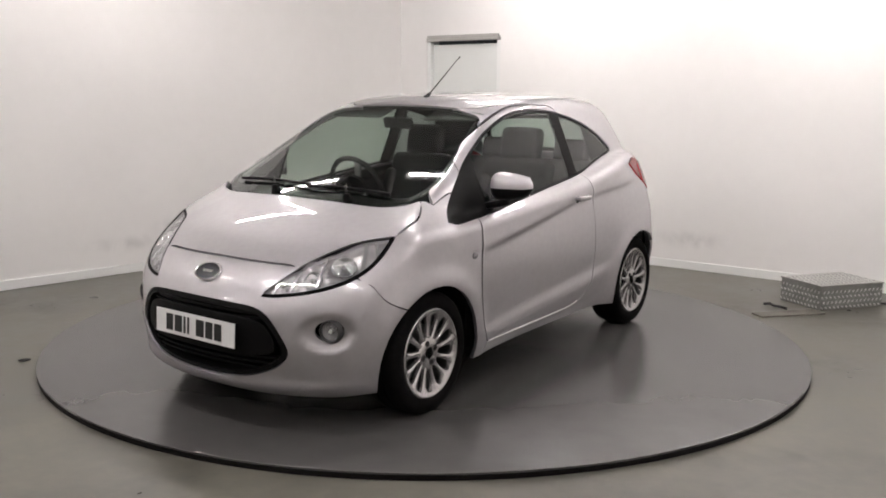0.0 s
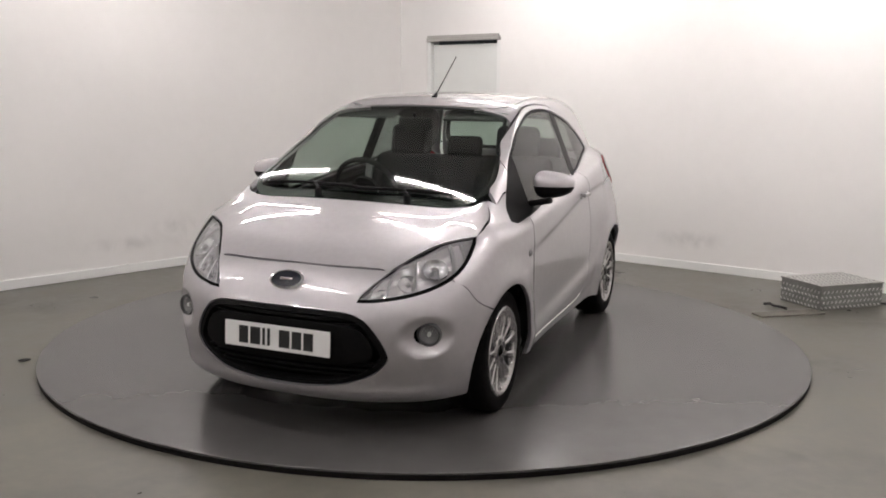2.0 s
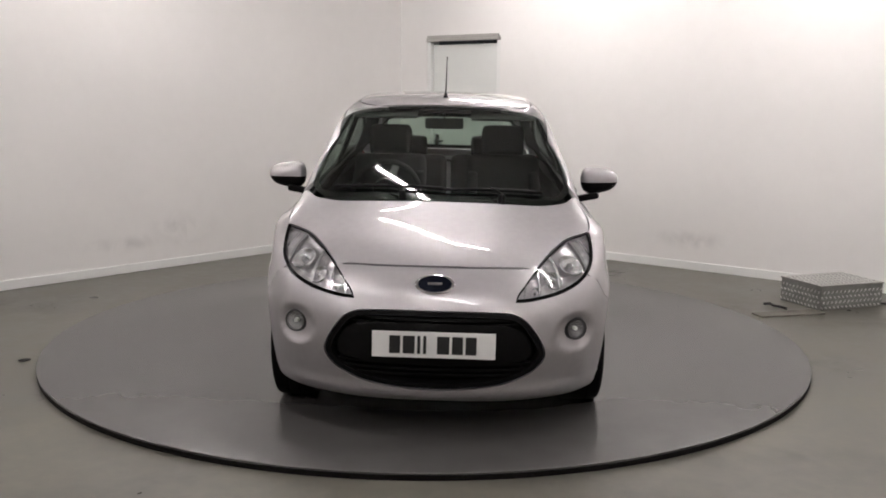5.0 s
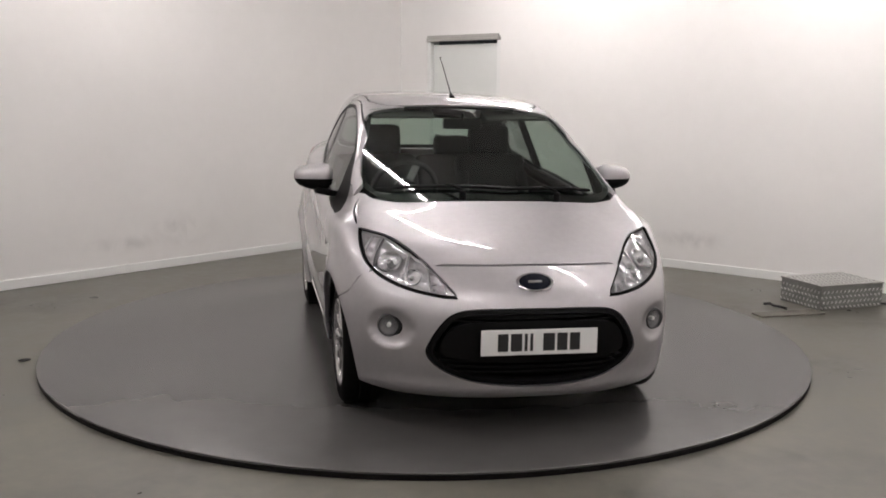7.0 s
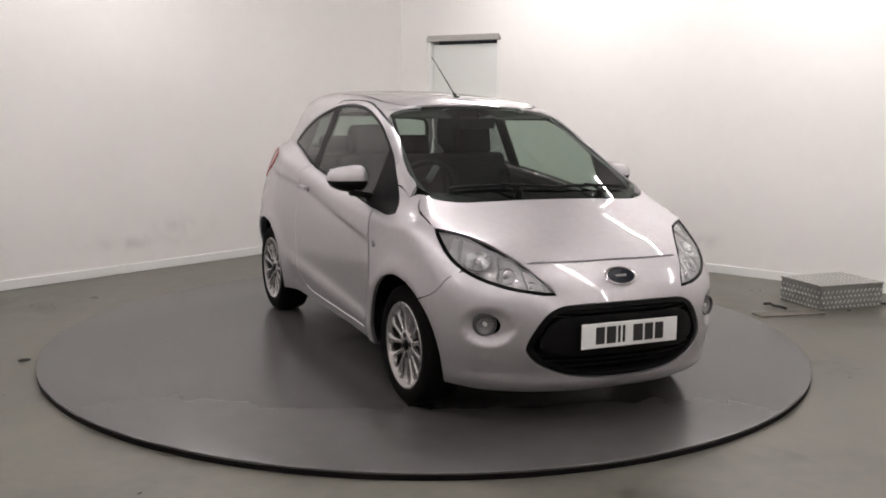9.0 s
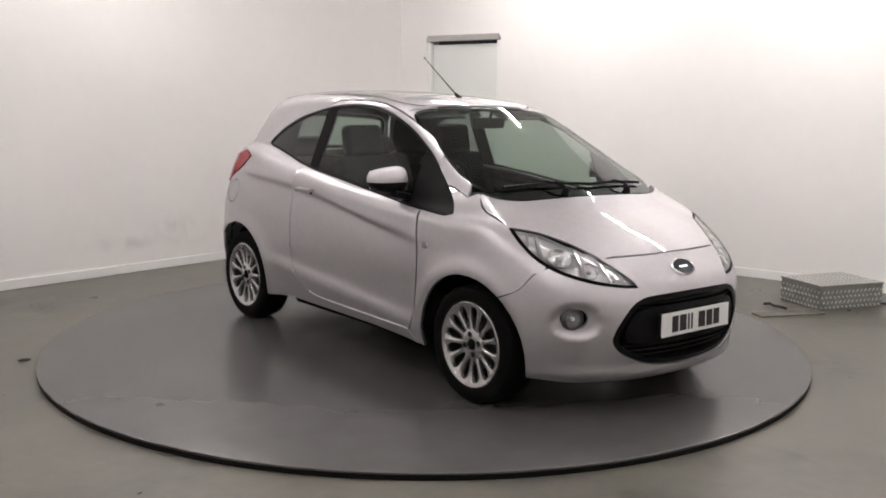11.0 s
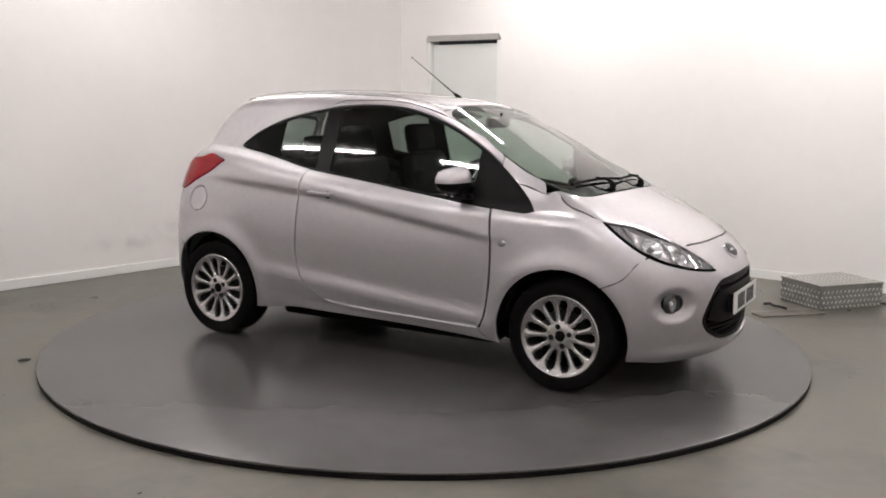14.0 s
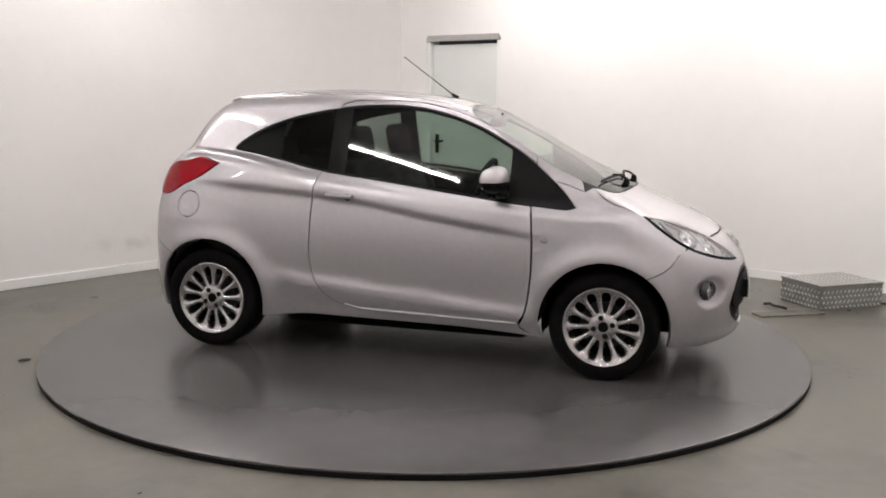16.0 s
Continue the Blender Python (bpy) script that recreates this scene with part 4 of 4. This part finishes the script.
def number_plate(car):
    ob = empty("number_plate")
    ob.parent = car
    m = Matrix.Translation(lean(1.922, 0, 0.448)) @ pose(0, 0, 0, 0, -2, 0) @ pose(0, 0, 0, 90 + 0, 0, 90)
    m = m @ pose(0, 0, 0, 0, 0, math.degrees(BODY_LEAN))
    part("plate", box_bm((0.52, 0.111, 0.006), bevel=0.002), PLATE_WHITE, ob, "white plate with a plain dark row of bars", m=m)
    x = -0.187
    for w in (0.046, 0.050, 0.013, 0.013, None, 0.052, 0.046, 0.046):
        if w is None:
            x += 0.033
            continue
        part("plate_bar", box_bm((w, 0.076, 0.0015), pose(x + w / 2, 0, 0.0042)), PLATE_BLACK, ob, "plain black bar", m=m)
        x += w + 0.011 if w > 0.02 else w + 0.012
    part("plate_holder", box_bm((0.50, 0.10, 0.05), pose(0, 0, -0.03), bevel=0.004), BLACK_PLASTIC, ob, m=m)


def grille(car):
    ob = empty("grille")
    ob.parent = car
    panel("grille_back", inset(GRILLE, -0.004), LINING, ob, gap=0, sink=0.055, lip=0, steps=(0.03, 0.02), label="black grille backing")
    panel("grille_frame", GRILLE, BLACK_PLASTIC, ob, holes=[inset(GRILLE, 0.022)], gap=0.001, sink=0.006, lip=0.04, steps=(0.02, 0.02), label="black grille surround")
    for z, h in ((0.555, 0.012), (0.532, 0.008), (0.350, 0.010), (0.325, 0.010), (0.300, 0.010)):
        row = inset(GRILLE, 0.015)
        q = row[np.abs(row[:, 1] - z) < 0.012]
        lo, hi = q[:, 0].min(), q[:, 0].max()
        bar = np.array([(lo, z - h / 2)] + [(s, z - h / 2) for s in np.arange(lo + 0.03, hi - 0.02, 0.03)] + [(hi, z - h / 2), (hi, z + h / 2)] + [(s, z + h / 2) for s in np.arange(hi - 0.03, lo + 0.02, -0.03)] + [(lo, z + h / 2)])
        panel("grille_slat", bar, BLACK_PLASTIC, ob, gap=0, sink=0.022, lip=0.025, steps=(0.03, 0.004))
    panel("plate_panel", rounded([(1.80, 0.37), (2 * NOSE - 1.80, 0.37), (2 * NOSE - 1.84, 0.52), (1.84, 0.52)], 0.03), BLACK_PLASTIC, ob, gap=0, sink=0.012, lip=0.03, label="black plate panel")


def wipers(car):
    for a, b, foot in (((1.135, 0.50), (1.185, 0.02), (1.225, 0.30)), ((1.180, 0.05), (1.120, -0.52), (1.225, -0.18))):
        ob = empty("wiper")
        ob.parent = car
        line = [np.array(a) + (np.array(b) - np.array(a)) * t for t in np.linspace(0, 1, 14)]
        p = above(np.array(line))
        n = slope(p)
        blade = [lean(*(q + k * 0.012)) for q, k in zip(p, n)]
        part("wiper_blade", tube(blade, 0.008, steps=6), BLACK_PLASTIC, ob, "black wiper blade", smooth=True)
        f = above(np.array([foot]))[0]
        m = blade[7]
        part("wiper_arm", tube([lean(*f) + Vector((0, 0, 0.005)), lean(*f) + Vector((0, 0, 0.03)), (lean(*f) + m) / 2 + Vector((0, 0, 0.028)), m + Vector((0, 0, 0.012))], 0.009, steps=6, taper=0.005), BLACK_PLASTIC, ob, "black wiper arm", smooth=True)
        part("wiper_pivot", lathe([(0, 0.03), (0.014, 0.028), (0.018, 0.015), (0.018, -0.02)], 16), BLACK_PLASTIC, ob, smooth=True, m=Matrix.Translation(lean(*f)))


def aerial(car):
    ob = empty("aerial")
    ob.parent = car
    b, t = lean(0.164, 0.0, 1.478), lean(-0.174, 0.0, 1.722)
    d = (t - b).normalized()
    part("aerial_foot", tube([b - d * 0.005, b + d * 0.02, b + d * 0.045], 0.017, taper=0.007, steps=14), BLACK_PLASTIC, ob, "black rubber foot", smooth=True)
    part("aerial_rod", tube([b + d * 0.04, (b + t) / 2, t], 0.0042, taper=0.002, steps=8), BLACK_PLASTIC, ob, "thin black rod", smooth=True)
    part("aerial_tip", lathe([(0, 0.006), (0.004, 0.004), (0.004, -0.006)], 8), BLACK_PLASTIC, ob, m=Matrix.Translation(t))


def cushion(size, m, bevel, mat, name, parent, label=""):
    bm = box_bm(size, bevel=bevel, segments=4)
    for v in bm.verts:
        v.co.x *= 1 - 0.10 * (v.co.z / size[2]) ** 2
    return part(name, bm, mat, parent, label, smooth=True, m=m)


def seat(car, x, y):
    ob = empty("front_seat")
    ob.parent = car
    cushion((0.50, 0.48, 0.16), pose(x + 0.22, y, 0.50, 0, -8, 0), 0.05, CLOTH, "seat_cushion", ob)
    cushion((0.13, 0.46, 0.60), pose(x - 0.125, y, 0.83, 0, -17, 0), 0.05, CLOTH, "seat_back", ob)
    for s in (-1, 1):
        cushion((0.13, 0.07, 0.48), pose(x - 0.07, y + s * 0.20, 0.78, 0, -17, s * 12), 0.03, CLOTH, "seat_bolster", ob)
        part("headrest_post", tube([(x - 0.20, y + s * 0.05, 1.05), (x - 0.225, y + s * 0.05, 1.20)], 0.006), STEEL, ob, "steel post")
    cushion((0.10, 0.27, 0.20), pose(x - 0.222, y, 1.205, 0, -12, 0), 0.04, CLOTH, "headrest", ob)


def interior(car):
    # lining of roof, pillars and floor
    rail = [(0.30, 0.48), (0.0, 0.50), (-0.5, 0.48), (-0.95, 0.44), (-1.10, 0.38)]
    top = rounded([(0.30, 0.0)] + rail + [(-1.16, 0.0)] + [(x, -y) for x, y in rail[::-1]], 0.05)
    panel("headlining", top, HEADLINER, car, field=above, sink=0.035, lip=0, steps=(0.08, 0.08), label="grey headlining")
    for flip in (False, True):
        sidewall = rounded([(1.02, 0.93), (0.92, 1.06), (0.75, 1.18), (0.45, 1.36), (0.2, 1.43), (-0.3, 1.455), (-0.8, 1.44), (-1.15, 1.38), (-1.28, 1.25), (-1.33, 1.05), (-1.2, 0.95), (0.7, 0.85)], 0.03)
        # lining runs on behind the quarter window's rear to keep it dark
        panel("pillar_lining", sidewall, DASH, car, holes=[inset(cut(-0.72, 1.1), 0.006)], flip=flip, sink=0.030, lip=0, steps=(0.05, 0.04), label="dark pillar lining")
        # inner door line below the glass
        card = rounded([(0.80, 0.5), (0.78, 0.90), (0.35, 0.94), (-0.3, 1.02), (-0.9, 1.13), (-1.2, 1.12), (-1.25, 0.7), (-0.9, 0.5)], 0.05, hard=(0, 1, 5))
        panel("door_card", card, DASH, car, flip=flip, sink=0.085, lip=0.06, steps=(0.08, 0.05), label="dark door card")
    part("floor_pan", box_bm((1.45, 1.30, 0.13), pose(0.03, 0, 0.225), bevel=0.03), LINING, car, "black underside of the car")
    for x, w in ((1.60, 0.22), (-1.42, 0.3)):
        part("under_tray", box_bm((w, 0.9, 0.06), pose(x, 0, 0.235), bevel=0.02), LINING, car, "black under tray")
    part("engine_bay", box_bm((0.5, 0.86, 0.2), pose(1.2, 0, 0.30), bevel=0.03), LINING, car, "black underside before the cabin")
    part("bulkhead", box_bm((0.04, 1.30, 0.55), pose(1.10, 0, 0.60), bevel=0.01), LINING, car)
    # dashboard
    bm = bmesh.new()
    for y in np.linspace(-0.66, 0.66, 25):
        hump = 0.045 * math.exp(-((y + 0.35) / 0.16) ** 2)
        front = 1.16 - 0.16 * y * y
        prof = [(front, 0.93), (front - 0.10, 0.945), (front - 0.28, 0.935 + hump * 0.7), (0.72, 0.925 + hump), (0.66, 0.90 + hump), (0.635, 0.84), (0.68, 0.72), (0.72, 0.60), (0.80, 0.45), (front, 0.45)]
        ring = [bm.verts.new(lean(x, y, z)) for x, z in prof]
        if y > -0.66:
            for i in range(len(ring) - 1):
                bm.faces.new((last[i], last[i + 1], ring[i + 1], ring[i]))
        last = ring
    bmesh.ops.recalc_face_normals(bm, faces=bm.faces)
    part("dashboard", bm, DASH, car, "dark moulded dashboard", smooth=True)
    # steering wheel
    ob = empty("steering_wheel")
    ob.parent = car
    m = Matrix.Translation(lean(0.40, -0.325, 0.955)) @ pose(0, 0, 0, 0, -64, 0)
    ring = [(0.182 + 0.015 * math.cos(a), 0.015 * math.sin(a)) for a in np.linspace(0, 2 * math.pi, 12, endpoint=False)]
    part("wheel_ring", lathe(ring, 44, closed=True), DASH, ob, "black steering wheel ring", smooth=True, m=m)
    part("wheel_boss", lathe([(0, 0.02), (0.05, 0.018), (0.075, 0.004), (0.08, -0.03)], 28), DASH, ob, "black centre pad", smooth=True, m=m)
    for a in (20, 160, 270):
        part("wheel_spoke", box_bm((0.12, 0.042, 0.014), pose(0, 0, 0, 0, 0, a) @ pose(0.12, 0, 0), bevel=0.005), LAMP_SILVER if a != 270 else DASH, ob, "bright trimmed spoke" if a != 270 else "", m=m)
    for y in (-0.36, 0.36):
        seat(car, -0.11, y)
    # rear bench
    ob = empty("rear_bench")
    ob.parent = car
    cushion((0.45, 1.10, 0.16), pose(-0.72, 0, 0.52, 0, -6, 0), 0.05, CLOTH, "bench_cushion", ob)
    for y in (-0.29, 0.29):
        cushion((0.14, 0.55, 0.56), pose(-1.03, y, 0.80, 0, -20, 0), 0.05, CLOTH, "bench_back", ob)
        cushion((0.09, 0.26, 0.15), pose(-1.13, y, 1.13, 0, -12, 0), 0.035, CLOTH, "rear_headrest", ob)
    part("parcel_shelf", box_bm((0.30, 1.0, 0.02), pose(-1.24, 0, 1.03), bevel=0.005), DASH, car, "dark parcel shelf")
    # inside mirror, visors, tax disc
    ob = empty("inside_mirror")
    ob.parent = car
    part("mirror_shell", box_bm((0.03, 0.22, 0.065), Matrix.Translation(lean(0.43, 0, 1.335)) @ pose(0, 0, 0, 0, 12, -8), bevel=0.014), DASH, ob, smooth=True)
    part("mirror_stalk", tube([lean(0.44, 0, 1.35), lean(0.455, 0, 1.39)], 0.008), DASH, ob)
    part("mirror_face", box_bm((0.002, 0.205, 0.052), Matrix.Translation(lean(0.413, 0, 1.332)) @ pose(0, 0, 0, 0, 12, -8)), CHROME, ob, "mirror glass")
    for y in (-0.33, 0.33):
        part("sun_visor", box_bm((0.16, 0.36, 0.015), Matrix.Translation(lean(0.33, y, 1.385)) @ pose(0, 0, 0, 0, 18, 0), bevel=0.006), HEADLINER, car, "grey folded sun visor", smooth=True)


def fittings(car):
    for flip in (False, True):
        headlight(car, flip)
        door_handle(car, flip)
        mirror(car, -1 if flip else 1)
        fog_lamp(car, 1.597, flip)
        m = spot(0.869, 0.733, out=0.0, flip=flip)
        part("side_indicator", lathe([(0, 0.007), (0.012, 0.006), (0.020, 0.003), (0.022, -0.002)], 20, m=Matrix.Diagonal((1.1, 0.85, 1, 1))), LAMP_GREY, car, "grey side indicator lens", smooth=True, m=m)
        # white strip painted for light on the door's lower edge, dark sill under it
        strip = np.array([(-0.26, 0.312), (-0.20, 0.298), (-0.12, 0.291), (0.1, 0.286), (0.371, 0.281), (0.73, 0.274), (0.73, 0.279), (0.371, 0.286), (0.1, 0.291), (-0.12, 0.296), (-0.20, 0.303), (-0.255, 0.317)])
        panel("door_foot_glint", rounded(strip, 0.03), FITTING_AND_GLINT, car, flip=flip, gap=0, sink=-0.004, lip=0.006, steps=(0.05, 0.01), label="white strip for the light caught along the door foot")
        for cx, cz in ((1.19, 0.288), (-1.105, 0.30)):
            wheel_well(car, cx, cz, -1 if flip else 1, 0.46, 0.695)
    badge(car)
    number_plate(car)
    grille(car)
    wipers(car)
    aerial(car)
    interior(car)
    spins = iter((8, 31, 3, 17))
    for x, y in ((1.187, 0.783), (-1.113, 0.783), (1.187, -0.783), (-1.113, -0.783)):
        wheel(car, x, y, -90 if y > 0 else 90, next(spins))


fittings(CAR)


# ---- loose things on the floor ----
def tread_box():
    """A box of checker plate; its corner nearest the room's middle at the origin, sides along x and y."""
    ob = tagged(empty("tread_box", pose(2.895, 0.90, 0, 0, 0, 19)), "low box of worn aluminium checker plate on the floor", "box")
    w, d, h = 0.575, 0.43, 0.182
    part("box_shell", box_bm((w, d, h), pose(w / 2, d / 2, h / 2), bevel=0.005), TREAD, ob)
    part("lid_edge", box_bm((w + 0.012, d + 0.012, 0.012), pose(w / 2, d / 2, h - 0.004), bevel=0.003), TREAD, ob)
    rng = random.Random(4)
    for name, a, b, m in (("top_tread", w, d, pose(0, 0, h + 0.002)), ("front_tread", w, h, pose(0, -0.001, 0, 90, 0, 0)), ("side_tread", d, h, pose(-0.001, d, 0, 90, 0, -90))):
        bm = bmesh.new()
        step = 0.038
        for i in range(int(a / step)):
            for j in range(int(b / step)):
                turn = (52 if j % 2 else -38) + rng.uniform(-3, 3)
                c = m @ pose((i + (0.75 if j % 2 else 0.3)) * step, (j + 0.5) * step, 0.0005, 0, 0, turn)
                base = [c @ Vector((x, y, 0)) for x, y in ((0.017, 0), (0, 0.0075), (-0.017, 0), (0, -0.0075))]
                up = [c @ Vector((x, y, 0.004)) for x, y in ((0.007, 0), (-0.007, 0))]
                v = [bm.verts.new(p) for p in base + up]
                for f in ((0, 1, 4), (1, 5, 4), (1, 2, 5), (2, 3, 5), (3, 4, 5), (3, 0, 4)):
                    bm.faces.new([v[k] for k in f])
        bmesh.ops.recalc_face_normals(bm, faces=bm.faces)
        tagged(part(name, bm, TREAD_BAR, ob, "raised tread bars", smooth=False), kind="stuff")
    return ob


def floor_bits():
    tread_box()
    ob = tagged(part("floor_plate", box_bm((0.52, 0.13, 0.012), pose(2.62, 0.79, 0.006, 0, 0, 14), bevel=0.003), WOOD), "thin grey-brown worn board lying on the concrete floor", "board")
    bm = tube([(2.55, 1.09, 0.012), (2.585, 1.06, 0.02), (2.60, 1.02, 0.012), (2.635, 0.97, 0.015), (2.66, 0.93, 0.010)], 0.010, steps=8)
    tagged(part("cable_end", bm, CABLE, smooth=True), "short dark end of cable on the floor", "cable")
    bm = tube([(3.44, 1.12, 0.012), (3.7, 1.06, 0.008), (4.1, 1.12, 0.008), (4.6, 1.35, 0.008)], 0.008, steps=8)
    tagged(part("floor_cable", bm, CABLE, smooth=True), "black cable lying on the concrete floor", "cable")
    for x, y, s in ((-2.285, -0.50, 0.02),):
        bm = bmesh.new()
        bmesh.ops.create_icosphere(bm, subdivisions=2, radius=1, matrix=pose(x, y, 0.004, 0, 0, 30) @ Matrix.Diagonal((s * 1.8, s, 0.008, 1)))
        tagged(part("debris", bm, CABLE, smooth=True), "small dark bit of dirt on the floor", "debris")


floor_bits()



def motions():
    rows, turns = [], []
    for t, a in TURN:
        rows.append((t, pose(0, 0, DECK, 0, 0, a) @ pose(0, OFF_AXIS, 0)))
        turns.append((t, pose(*TABLE_AT, 0, 0, 0, a)))
    walk(CAR, rows)
    walk(TABLE, turns)


motions()
